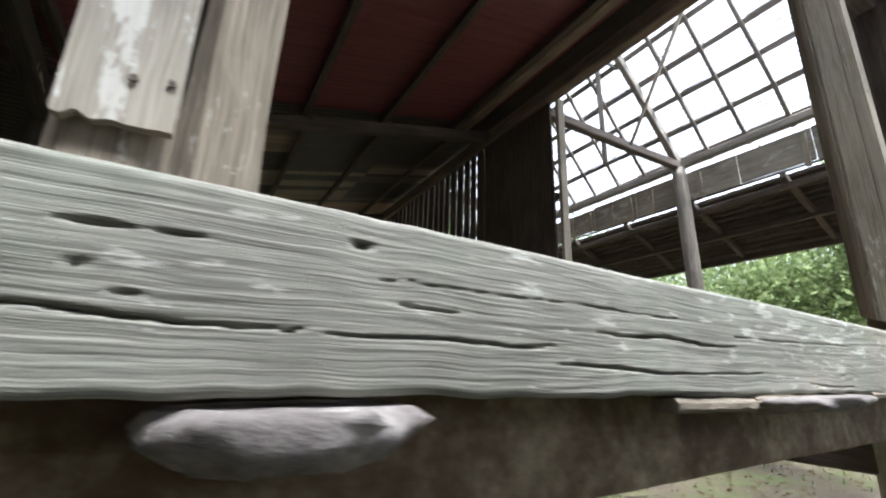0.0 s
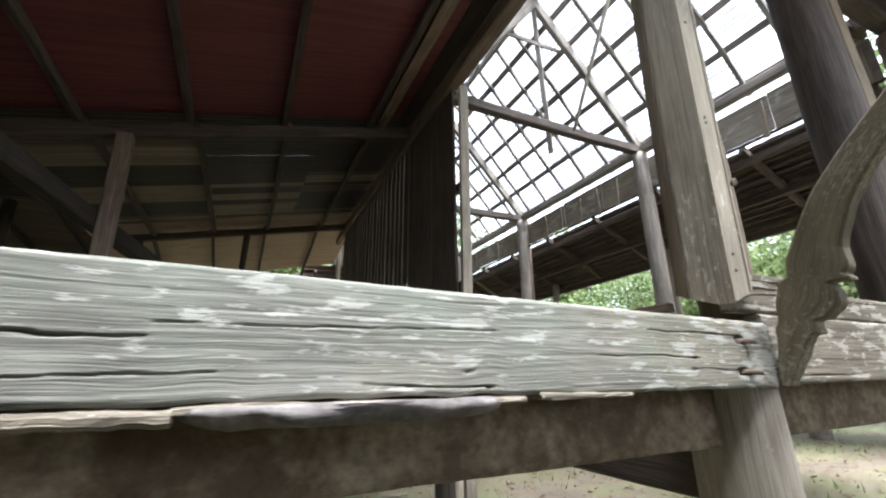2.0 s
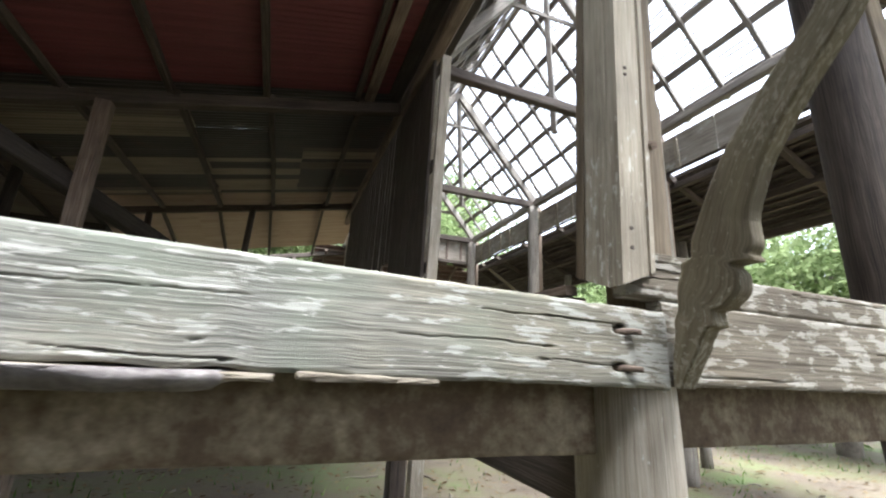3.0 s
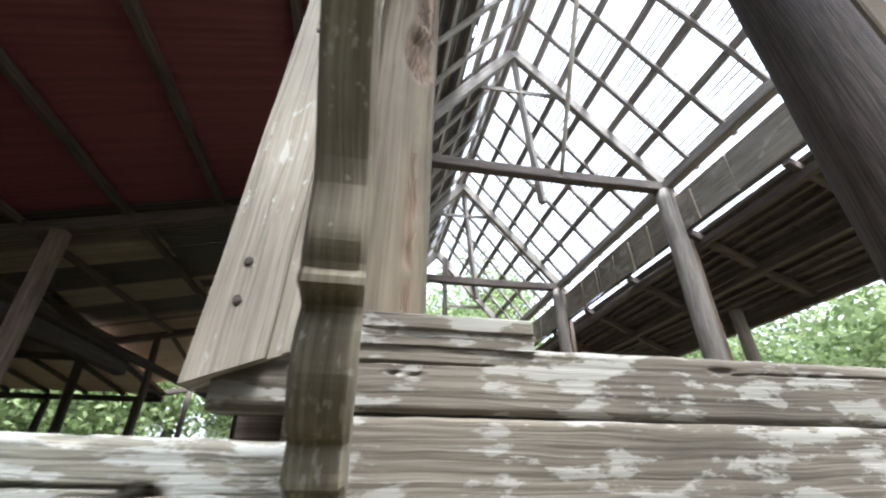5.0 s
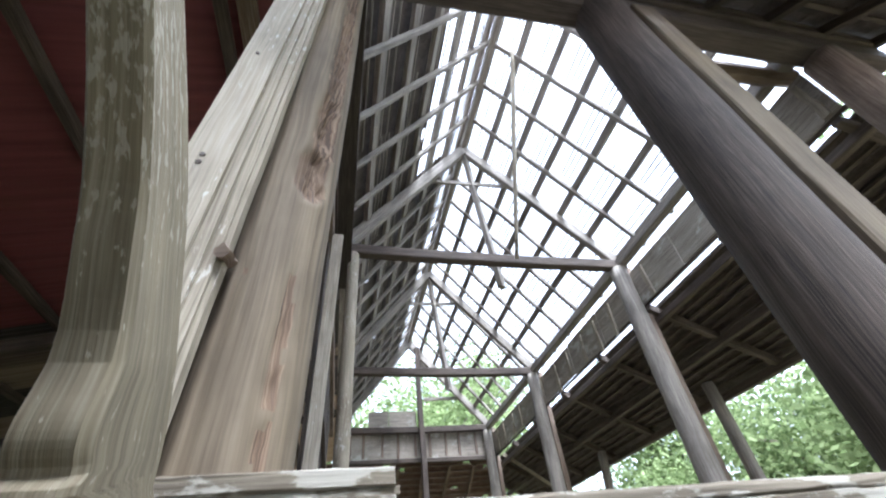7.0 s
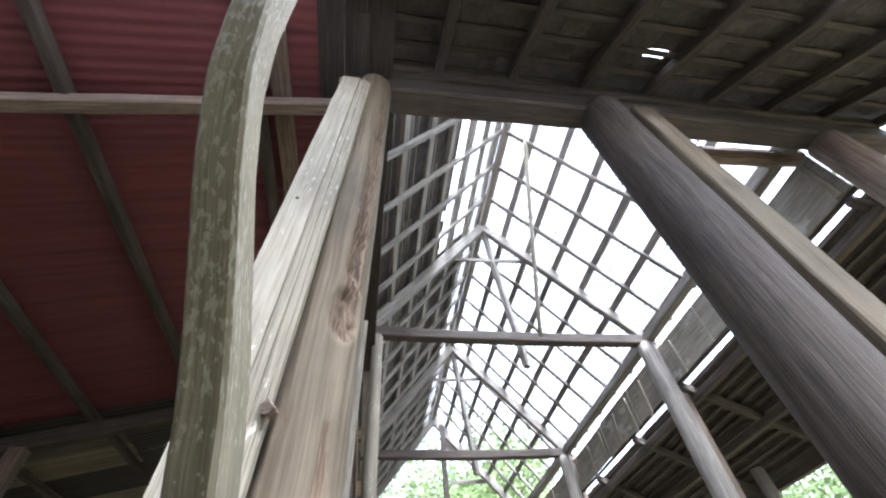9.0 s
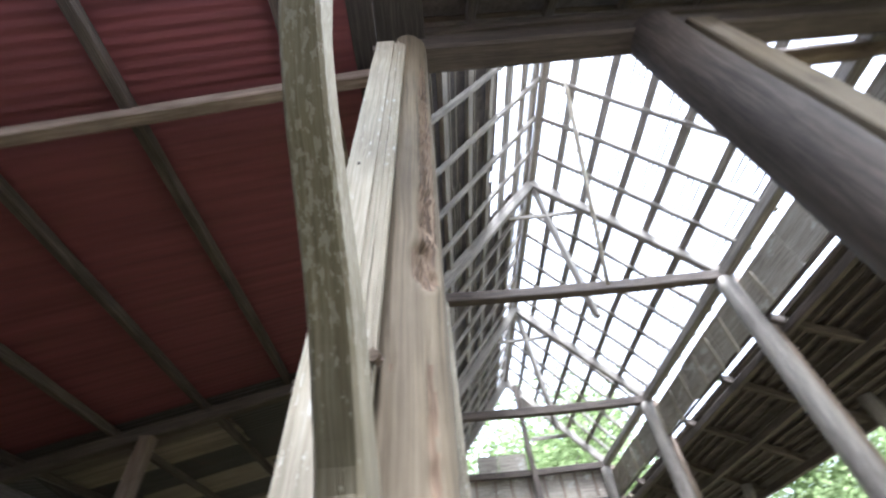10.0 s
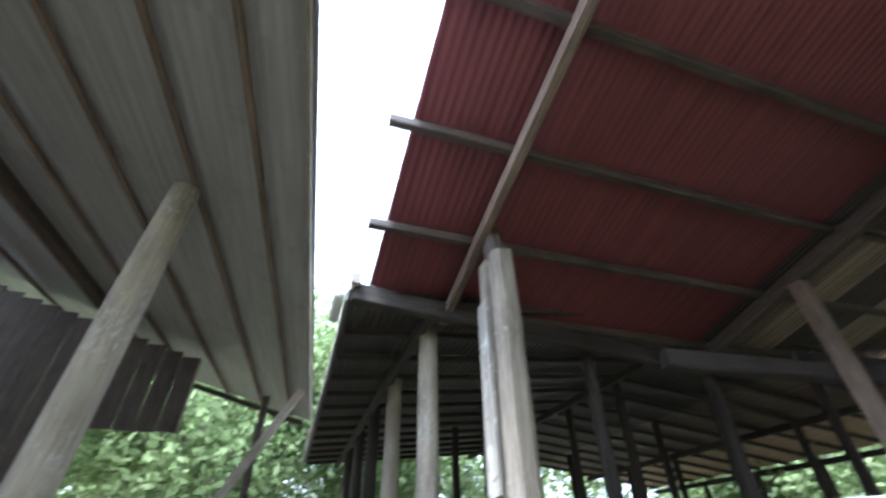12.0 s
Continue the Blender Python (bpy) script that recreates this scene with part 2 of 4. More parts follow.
# ---- mesh helpers ----
class Geo:
    """Gathers rings and faces of one part, with u along the grain and v round it, in metres."""

    def __init__(self):
        self.v, self.f, self.uv, self.worn = [], [], [], set()
        self.u0 = random.uniform(0, 40)

    def loft(self, rings, cap=True, closed=True):
        n, base = len(rings[0]), len(self.v)
        u, us = self.u0 + random.uniform(0, 5), []
        for i, r in enumerate(rings):
            if i:
                u += (sum(r, Vector()) / n - sum(rings[i - 1], Vector()) / n).length
            us.append(u)
            self.v += [tuple(p) for p in r]
        vs = [0.0]
        for j in range(n):
            vs.append(vs[-1] + (rings[0][(j + 1) % n] - rings[0][j]).length)
        for i in range(len(rings) - 1):
            for j in range(n if closed else n - 1):
                k = (j + 1) % n
                a, b = base + i * n, base + (i + 1) * n
                self.f.append((a + j, a + k, b + k, b + j))
                self.uv.append(((us[i], vs[j]), (us[i], vs[j + 1]), (us[i + 1], vs[j + 1]), (us[i + 1], vs[j])))
        if cap and closed:
            for i, order in ((0, range(n - 1, -1, -1)), (len(rings) - 1, range(n))):
                self.f.append(tuple(base + i * n + j for j in order))
                c = rings[i][0]
                self.uv.append(tuple(((rings[i][j] - c).x * 0.3 + us[i], (rings[i][j] - c).z + (rings[i][j] - c).y) for j in order))
        return self

    def grid(self, rows, flip=False):
        """Rows of points as an open sheet, u along each row."""
        n, base = len(rows[0]), len(self.v)
        for r in rows:
            self.v += [tuple(p) for p in r]
        us = [self.u0]
        for j in range(1, n):
            us.append(us[-1] + (rows[0][j] - rows[0][j - 1]).length)
        vs = [0.0]
        for i in range(1, len(rows)):
            vs.append(vs[-1] + (rows[i][0] - rows[i - 1][0]).length)
        for i in range(len(rows) - 1):
            for j in range(n - 1):
                q = [(i, j), (i, j + 1), (i + 1, j + 1), (i + 1, j)]
                if flip:
                    q.reverse()
                self.f.append(tuple(base + a * n + b for a, b in q))
                self.uv.append(tuple((us[b], vs[a]) for a, b in q))
        return self

    def part(self, name, mat, parent=None, label="", smooth=False):
        me = bpy.data.meshes.new(name)
        me.from_pydata(self.v, [], self.f)
        layer = me.uv_layers.new(name="grain")
        layer.data.foreach_set("uv", [c for face in self.uv for pair in face for c in pair])
        if smooth:
            me.polygons.foreach_set("use_smooth", [True] * len(me.polygons))
        me.materials.append(mat)
        if self.worn:
            me.materials.append(ROT_WOOD)
            for k in self.worn:
                me.polygons[k].material_index = 1
        me.update()
        ob = new(name, me)
        if parent:
            ob.parent = parent
        return tagged(ob, label)


def thing(name, label, category, group="", kind=""):
    return tagged(new(name), label, category, group, kind)


def timber(g, p0, p1, w, h, up=(0, 0, 1), n=7, wob=0.006, ch=0.1, taper=1.0, bow=0.0):
    """A sawn member with chamfered, slightly crooked edges. w: sideways, h: along up."""
    p0, p1 = Vector(p0), Vector(p1)
    d = (p1 - p0).normalized()
    side = d.cross(Vector(up)).normalized()
    top = side.cross(d).normalized()
    c = ch * min(w, h)
    a, b = w / 2, h / 2
    shape = [(-a + c, -b), (a - c, -b), (a, -b + c), (a, b - c), (a - c, b), (-a + c, b), (-a, b - c), (-a, -b + c)]
    seed = Vector((random.uniform(0, 90), 0, 0))
    rings = []
    for i in range(n):
        t = i / (n - 1)
        s = 1 + (taper - 1) * t
        mid = p0.lerp(p1, t) + side * noise.noise(seed + d * t * 3) * wob * 2 - top * bow * math.sin(math.pi * t)
        rings.append([mid + side * x * s + top * y * s + Vector((noise.noise(seed + Vector((k * 3.1, t * 9, 0))), noise.noise(seed + Vector((k * 3.1, t * 9, 7))), noise.noise(seed + Vector((k * 3.1, t * 9, 3))))) * wob for k, (x, y) in enumerate(shape)])
    return g.loft(rings)


def log(g, p0, p1, r0, r1, sides=14, n=12, wob=0.08, bend=0.02):
    """A round post, out of true, with long flutes."""
    p0, p1 = Vector(p0), Vector(p1)
    d = (p1 - p0).normalized()
    side = d.cross(Vector((0.3, 1, 0.2))).normalized()
    other = d.cross(side)
    seed = random.uniform(0, 90)
    length, rings = (p1 - p0).length, []
    for i in range(n):
        t = i / (n - 1)
        r = r0 + (r1 - r0) * t
        mid = p0.lerp(p1, t) + (side * noise.noise((seed, t * 2, 0)) + other * noise.noise((seed, t * 2, 9))) * bend
        ring = []
        for k in range(sides):
            a = 2 * math.pi * k / sides
            q = r * (1 + wob * noise.noise((seed + 2 * math.cos(a), 2 * math.sin(a), t * length * 0.8)))
            ring.append(mid + (side * math.cos(a) + other * math.sin(a)) * q)
        rings.append(ring)
    return g.loft(rings)


def member(name, mat, parent, p0, p1, w, h, label="", **more):
    return timber(Geo(), p0, p1, w, h, **more).part(name, mat, parent, label)


def pole(name, mat, parent, p0, p1, r0, r1, label="", **more):
    return log(Geo(), p0, p1, r0, r1, **more).part(name, mat, parent, label, smooth=True)


def weathered_board(x0, x1, z0, z1, y, depth, cracks=(), fall=(0.0, 0.0), step=0.012, rows=90, ragged=0.012, relief=0.003, holes=()):
    """A thick old board along x whose front is at y: raised grain, splits and holes cut into it, ragged lower edge.
    fall: by how much the lower and upper edge sink per metre towards x1."""
    g = Geo()
    cols = int((x1 - x0) / step)
    seed = random.uniform(0, 50)
    front = []
    for i in range(rows + 1):
        t = i / rows
        line = []
        for j in range(cols + 1):
            x = x0 + (x1 - x0) * j / cols
            low = z0 + fall[0] * (x1 - x) + ragged * noise.noise((x * 1.7, seed, 0)) + 0.5 * ragged * noise.noise((x * 9, seed, 1))
            high = z1 + fall[1] * (x1 - x) + 0.4 * ragged * noise.noise((x * 1.1, seed, 5)) + 0.002 * noise.noise((x * 14, seed, 6))
            z = low + (high - low) * t
            wander = 0.02 * noise.noise((x * 2.0, z * 5, seed))
            d = 0.7 * relief * noise.noise((x * 1.1, (z + wander) * 120, seed)) + 0.4 * relief * noise.noise((x * 2.2, (z + wander) * 260, seed + 4))
            d += 0.006 * noise.noise((x * 2, z * 6, seed + 8))
            for cx0, cx1, cz, rise, wide, deep in cracks:
                if cx0 < x < cx1:
                    s = (x - cx0) / (cx1 - cx0)
                    c = cz + rise * s + 0.008 * noise.noise((x * 5, cz * 40, 2)) + 0.003 * noise.noise((x * 23, cz * 40, 2))
                    half = wide * math.sin(math.pi * s) ** 0.5
                    if abs(z - c) < half:
                        d += deep * (1 - (abs(z - c) / half) ** 2)
            for hx, hz, ha, hb, deep in holes:
                q = ((x - hx) / ha) ** 2 + ((z - hz) / hb) ** 2
                if q < 1:
                    d += deep * (1 - q)
            edge = min(t, 1 - t) * (z1 - z0)
            d += 0.008 * max(0.0, 1 - edge / 0.012) ** 2
            line.append(Vector((x, y + d, z)))
        front.append(line)
    g.grid(front)
    back = [[Vector((p.x, y + depth, p.z)) for p in front[k]] for k in (rows, 0)]
    g.grid([front[rows], back[0]])
    g.grid([back[1], front[0]])
    g.grid([back[0], back[1]])
    for j, flip in ((0, False), (cols, True)):
        edge = [line[j] for line in front]
        g.grid([[p, Vector((p.x, y + depth, p.z))] for p in edge], flip)
    return g


def corrugated(g, x0, x1, y0, y1, z_of, pitch=0.076, amp=0.0065, nx=6, thick=0.002):
    """Iron sheet whose ribs run along x."""
    ny = max(2, int((y1 - y0) / pitch * 6))
    for off, flip in ((0.0, True), (thick, False)):
        rows = []
        for i in range(ny + 1):
            y = y0 + (y1 - y0) * i / ny
            w = amp * math.sin(2 * math.pi * y / pitch)
            rows.append([Vector((x, y, z_of(x, y) + w + off)) for x in [x0 + (x1 - x0) * j / nx for j in range(nx + 1)]])
        g.grid(rows, flip)
    return g


# ---- ground ----
def ground_height(x, y):
    return 0.05 * noise.noise((x * 0.35, y * 0.35, 0)) + 0.02 * noise.noise((x * 1.7, y * 1.7, 3))


marks = [-400, -120, -50, -28, -18] + [-12 + 0.5 * i for i in range(61)] + [24, 34, 60, 140, 400]
rows = [[Vector((x, y, ground_height(x, y))) for x in marks] for y in marks]
tagged(Geo().grid(rows).part("ground", GROUND, smooth=True), "bare earth with thin grass under and round the hall", "ground", kind="structure")

# ---- front frame: sill beam, boards, corner column ----
SILL_LOW = 1.34
sill = weathered_board(
    -3.2, 4.17, 1.327, 1.582, 0.0, 0.11, fall=(0.0095, 0.0215),
    cracks=[(0.2, 0.86, 1.484, -0.036, 0.003, 0.03), (0.83, 1.32, 1.455, -0.008, 0.0025, 0.03), (1.0, 1.12, 1.505, -0.002, 0.0028, 0.02), (1.2, 1.36, 1.444, 0.006, 0.0018, 0.015),
            (1.46, 2.06, 1.489, -0.014, 0.004, 0.03), (1.34, 1.86, 1.414, -0.018, 0.004, 0.03), (1.84, 2.2, 1.396, 0.012, 0.002, 0.02), (1.72, 1.9, 1.352, 0.0, 0.003, 0.02), (2.5, 2.86, 1.372, -0.01, 0.002, 0.02),
            (0.9, 1.9, 1.545, -0.01, 0.0014, 0.012), (2.0, 2.9, 1.50, 0.01, 0.0016, 0.012), (3.47, 4.0, 1.533, -0.008, 0.0025, 0.025), (3.2, 3.75, 1.45, -0.01, 0.0018, 0.015), (3.66, 4.1, 1.405, -0.012, 0.0015, 0.015)],
    holes=[(0.935, 1.597, 0.012, 0.009, 0.03), (0.59, 1.571, 0.045, 0.0045, 0.018), (0.68, 1.572, 0.035, 0.004, 0.015), (0.58, 1.519, 0.009, 0.007, 0.012), (0.635, 1.488, 0.02, 0.004, 0.012), (1.66, 1.484, 0.03, 0.006, 0.03), (3.69, 1.44, 0.016, 0.006, 0.03),
           (3.68, 1.40, 0.014, 0.004, 0.02), (3.87, 1.585, 0.02, 0.012, 0.03), (2.61, 1.366, 0.01, 0.005, 0.02), (2.84, 1.361, 0.014, 0.005, 0.02), (2.775, 1.40, 0.01, 0.005, 0.02), (3.97, 1.51, 0.03, 0.02, 0.03), (3.96, 1.39, 0.03, 0.018, 0.03)],
    ragged=0.018, relief=0.0015)
tagged(sill.part("sill_beam", GREY_WOOD, smooth=True), "thick grey weathered sill beam with splits and pale lichen", "beam")

lower_board = weathered_board(4.17, 9.4, SILL_LOW, 1.621, 0.008, 0.07, rows=70, relief=0.002, ragged=0.005,
                              cracks=[(4.3, 4.9, 1.37, 0.0, 0.003, 0.02), (5.2, 6.4, 1.5, 0.01, 0.002, 0.015)])
tagged(lower_board.part("wall_plank", PLANK_WOOD, smooth=True), "broad brown plank with flaking whitewash below a gap", "plank", "front wall planks")
upper_board = weathered_board(4.02, 9.4, 1.625, 1.742, 0.012, 0.06, rows=46, relief=0.002, ragged=0.004,
                              cracks=[(4.1, 4.5, 1.70, 0.01, 0.002, 0.015), (4.9, 5.6, 1.715, 0.005, 0.002, 0.012)],
                              holes=[(4.93, 1.718, 0.03, 0.006, 0.012), (4.3, 1.69, 0.007, 0.005, 0.02), (4.33, 1.688, 0.005, 0.004, 0.02)])
tagged(upper_board.part("wall_plank", PLANK_WOOD, smooth=True), "narrow brown plank with worn paint above a gap", "plank", "front wall planks")

cap = thing("sill_moulding", "short moulded wooden sill strip with a broken end", "moulding")
for y0, z0, z1 in ((0.008, 1.736, 1.752), (0.010, 1.752, 1.764), (0.004, 1.764, 1.793)):
    member("moulding_step", PLANK_WOOD, cap, (4.05, y0 + 0.04, (z0 + z1) / 2), (4.56 + random.uniform(-0.02, 0.01), y0 + 0.04, (z0 + z1) / 2), 0.08, z1 - z0, n=14, wob=0.002)

for px, pz in ((3.975, 1.505), (3.972, 1.39)):
    pegs = Geo()
    log(pegs, (px - 0.02, 0.03, pz), (px + 0.055, -0.028, pz - 0.004), 0.012, 0.009, sides=9, n=6, wob=0.25, bend=0.006)
    tagged(pegs.part("wooden_peg", BROWN_WOOD, smooth=True), "stubby wooden peg driven into the sill beam", "peg", "pegs in the sill beam")

tie_low = weathered_board(-3.2, 4.0, 1.11, 1.372, 0.15, 0.16, step=0.03, rows=36, relief=0.002, ragged=0.006)
tagged(tie_low.part("lower_beam", CONCRETE, smooth=True), "stained mortar-smeared lower beam under the sill", "beam")
tie_low_b = weathered_board(4.36, 9.4, 1.12, 1.37, 0.17, 0.16, step=0.03, rows=36, relief=0.002, ragged=0.006)
tagged(tie_low_b.part("lower_beam", CONCRETE, smooth=True), "stained pale lower beam under the wall planks", "beam")


def slab(name, x0, x1, y0, y1, z0, z1, mat, label, category, jag=0.02):
    """A loose, broken, rounded piece lying flat."""
    n, g = 44, Geo()
    rings = []
    seed = random.uniform(0, 60)
    for zf, inset in ((0.0, 0.09), (0.12, 0.06), (0.5, 0.012), (0.8, 0.0), (1.0, 0.025)):
        ring = []
        for k in range(n):
            a = 2 * math.pi * k / n
            ca, sa = math.cos(a), math.sin(a)
            ex = math.copysign(abs(ca) ** 0.7, ca)
            ey = math.copysign(abs(sa) ** 0.6, sa)
            j = jag * noise.noise((seed + 3 * ca, 3 * sa, zf * 2)) + 0.6 * jag * noise.noise((seed + 9 * ca, 9 * sa, zf * 4)) + 0.25 * jag * noise.noise((seed + 25 * ca, 25 * sa, zf * 9))
            ring.append(Vector(((x0 + x1) / 2 + ex * ((x1 - x0) / 2 - inset + j), (y0 + y1) / 2 + ey * ((y1 - y0) / 2 - inset * 0.6 + j),
                                z0 + (z1 - z0) * zf + 0.006 * noise.noise((seed + 4 * ca, 4 * sa, 7)))))
        rings.append(ring)
    g.loft(rings)
    return tagged(g.part(name, mat, smooth=True), label, category)


slab("stone_slab", 0.66, 1.06, -0.07, 0.24, 1.262, 1.345, STONE, "rough grey stone slab wedged under the sill beam", "stone", 0.035)
slab("stone_slab", 2.12, 2.87, -0.09, 0.22, 1.292, 1.338, STONE, "thin jagged stone slab wedged under the sill beam", "stone", 0.03)
for x0, x1, h in ((1.74, 2.12, 0.034), (2.12, 2.95, 0.02), (-0.3, 0.35, 0.03), (3.0, 3.35, 0.018)):
    piece = Geo()
    timber(piece, (x0, 0.03, 1.342 - h / 2), (x1, 0.03, 1.336 - h / 2), 0.07, h, n=16, wob=0.006, ch=0.3)
    tagged(piece.part("packing_strip", STREAKED), "thin split strip of grey wood packed under the beam", "strip", "packing strips")

# corner column: stump below, eroded shaft above, moulded casing
def eroded_column(x, y, z0, z1, r0, r1, bites=(), sides=40, n=110, lean=(0, 0)):
    g, rings, rot = Geo(), [], []
    seed = random.uniform(0, 80)
    for i in range(n):
        t = i / (n - 1)
        z = z0 + (z1 - z0) * t
        r = r0 + (r1 - r0) * t
        ring = []
        for k in range(sides):
            a = 2 * math.pi * k / sides
            q = r * (1 + 0.05 * noise.noise((seed + 1.6 * math.cos(a), 1.6 * math.sin(a), z * 0.9)))
            q += 0.0035 * noise.noise((seed + 14 * math.cos(a), 14 * math.sin(a), z * 1.4)) + 0.002 * noise.noise((a * 20, seed, z * 3))
            before = q
            for ba, bz, wa, wz, deep in bites:
                da = (a - ba + math.pi) % (2 * math.pi) - math.pi
                s = (da / wa) ** 2 + ((z - bz) / wz) ** 2
                if s < 1:
                    q -= deep * (1 - s) ** 0.6 * (0.6 + 0.5 * noise.noise((a * 9, z * 14, seed)) + 0.5 * noise.noise((a * 26, z * 34, seed)))
            rot.append(before - q)
            ring.append(Vector((x + lean[0] * t + q * math.cos(a), y + lean[1] * t + q * math.sin(a), z)))
        rings.append(ring)
    g.loft(rings)
    if bites:
        g.worn = {k for k, f in enumerate(g.f) if len(f) == 4 and sum(rot[v] for v in f) / 4 > 0.008}
    return g


corner = thing("corner_column", "brown weathered round corner column with rotted hollow", "column", "hall columns")
bites = [(-0.95, 2.6, 0.5, 0.12, 0.06), (-0.8, 2.85, 0.42, 0.28, 0.045), (-0.75, 3.2, 0.4, 0.5, 0.032), (-0.75, 3.8, 0.36, 0.7, 0.026), (-0.92, 1.98, 0.17, 0.42, 0.022), (-0.62, 2.3, 0.05, 0.3, 0.012),
         (-1.9, 2.0, 0.05, 0.4, 0.010), (-1.25, 3.6, 0.05, 0.7, 0.012), (-2.1, 3.0, 0.05, 0.8, 0.012), (-1.85, 2.21, 0.1, 0.05, 0.014), (-1.7, 2.26, 0.03, 0.05, 0.02)]
eroded_column(4.238, 0.17, 1.34, 4.85, 0.12, 0.125, bites, sides=72, n=190, lean=(0.075, 0)).part("shaft", COLUMN_WOOD, corner, smooth=True)
eroded_column(4.15, 0.2, -0.05, 1.36, 0.19, 0.175, n=40).part("base_post", POST_WOOD, corner, "greyish round base post", smooth=True)


def casing(parent, x0, x1, y, z0, z1, shift, mat, mitre=0.07):
    """Flat jamb board with a stepped moulding on its far edge and a mitred foot."""
    w, board = x1 - x0, None
    steps = [(0.0, 0.62, 0.0), (0.62, 0.74, 0.014), (0.74, 0.80, 0.004), (0.80, 0.93, 0.016), (0.93, 1.0, 0.026)]
    for k, (a, b, d) in enumerate(steps):
        g, rings = Geo(), []
        n = 30
        for i in range(n):
            t = i / (n - 1)
            ring = []
            for s, yy in ((a, y + d), (b, y + d), (b, y + 0.06), (a, y + 0.06)):
                low = z0 + mitre * s
                z = low + (z1 - low) * t
                wob = 0.002 * noise.noise((s * 3, z * 4, k))
                ring.append(Vector((x0 + w * s + shift * t + wob, yy + wob, z)))
            rings.append(ring)
        piece = g.loft(rings).part("jamb_board" if k == 0 else "moulding", mat, parent)
        board = board or piece
    return board


jamb = thing("window_jamb", "pale moulded wooden jamb board with mitred foot and nail holes", "jamb")
jamb_face = casing(jamb, 3.985, 4.165, -0.012, 1.655, 4.55, 0.13, PALE_WOOD)
for z in (1.79, 1.86, 2.5, 2.53, 3.1):
    nail = Geo()
    log(nail, (4.03 + (z - 1.65) * 0.045, -0.0155, z), (4.03 + (z - 1.65) * 0.045, -0.006, z), 0.007, 0.007, sides=8, n=2, wob=0.2, bend=0)
    nail.part("nail_head", DARK_WOOD, jamb_face)
knob = Geo()
log(knob, (4.185, -0.012, 2.22), (4.19, 0.05, 2.24), 0.017, 0.016, sides=9, n=5, wob=0.5, bend=0.01)
knob.part("broken_peg", BROWN_WOOD, jamb)

steps = [(0.0, 0.55, 0.0), (0.55, 0.66, 0.012), (0.66, 0.78, 0.003), (0.78, 0.9, 0.014), (0.9, 1.0, 0.024)]
for k, (a, b, d) in enumerate(steps):
    g, rings = Geo(), []
    for i in range(30):
        t = i / 29
        ring = []
        for s, xx in ((b, 3.984 + d), (a, 3.984 + d), (a, 4.03), (b, 4.03)):
            low = 1.655 + 0.075 * s
            z = low + (4.55 - low) * t
            ring.append(Vector((xx + 0.13 * t + 0.002 * noise.noise((s * 3, z * 4, k + 9)), 0.052 + 0.2 * s, z)))
        rings.append(ring)
    g.loft(rings).part("side_board" if k == 0 else "moulding", PALE_WOOD if k < 2 else COLUMN_WOOD, jamb)
side_sill = thing("side_sill", "brown moulded sill running inwards from the corner column", "sill")
member("sill_board", BROWN_WOOD, side_sill, (4.05, 0.30, 1.60), (4.05, 2.62, 1.62), 0.09, 0.12, n=10)
member("moulding", BROWN_WOOD, side_sill, (4.02, 0.30, 1.685), (4.02, 2.62, 1.705), 0.05, 0.04, n=10)

# carved eave bracket, curving out from the sill and up
BRACKET = [(-0.02, 1.335, 0.012), (-0.045, 1.42, 0.035), (-0.075, 1.49, 0.052), (-0.09, 1.53, 0.06), (-0.095, 1.55, 0.05), (-0.125, 1.60, 0.085), (-0.155, 1.66, 0.095), (-0.18, 1.715, 0.09),
           (-0.19, 1.74, 0.072), (-0.20, 1.765, 0.088), (-0.235, 1.85, 0.078), (-0.275, 1.93, 0.072), (-0.33, 2.02, 0.068), (-0.41, 2.11, 0.064), (-0.49, 2.19, 0.06), (-0.60, 2.29, 0.056),
           (-0.69, 2.42, 0.054), (-0.76, 2.6, 0.052), (-0.80, 2.85, 0.05), (-0.81, 3.3, 0.05), (-0.78, 4.0, 0.05), (-0.70, 4.45, 0.05)]

LOBES = [(1.75, 0.03, 0.009), (1.79, 0.026, 0.055), (1.724, -0.024, 0.011), (1.665, 0.018, 0.034), (1.597, -0.022, 0.012), (1.56, 0.024, 0.013), (1.50, -0.008, 0.02)]


def along_bracket(z):
    """Depth and half width of the bracket at a height, smoothed."""
    total = [0.0, 0.0]
    for dz in (-0.02, -0.01, 0, 0.01, 0.02):
        q = min(max(z + dz, BRACKET[0][1]), BRACKET[-1][1] - 1e-4)
        i = next(k for k in range(len(BRACKET) - 1) if BRACKET[k][1] <= q < BRACKET[k + 1][1])
        f = (q - BRACKET[i][1]) / (BRACKET[i + 1][1] - BRACKET[i][1])
        total[0] += BRACKET[i][0] * (1 - f) + BRACKET[i + 1][0] * f
        total[1] += BRACKET[i][2] * (1 - f) + BRACKET[i + 1][2] * f
    return total[0] / 5, total[1] / 5


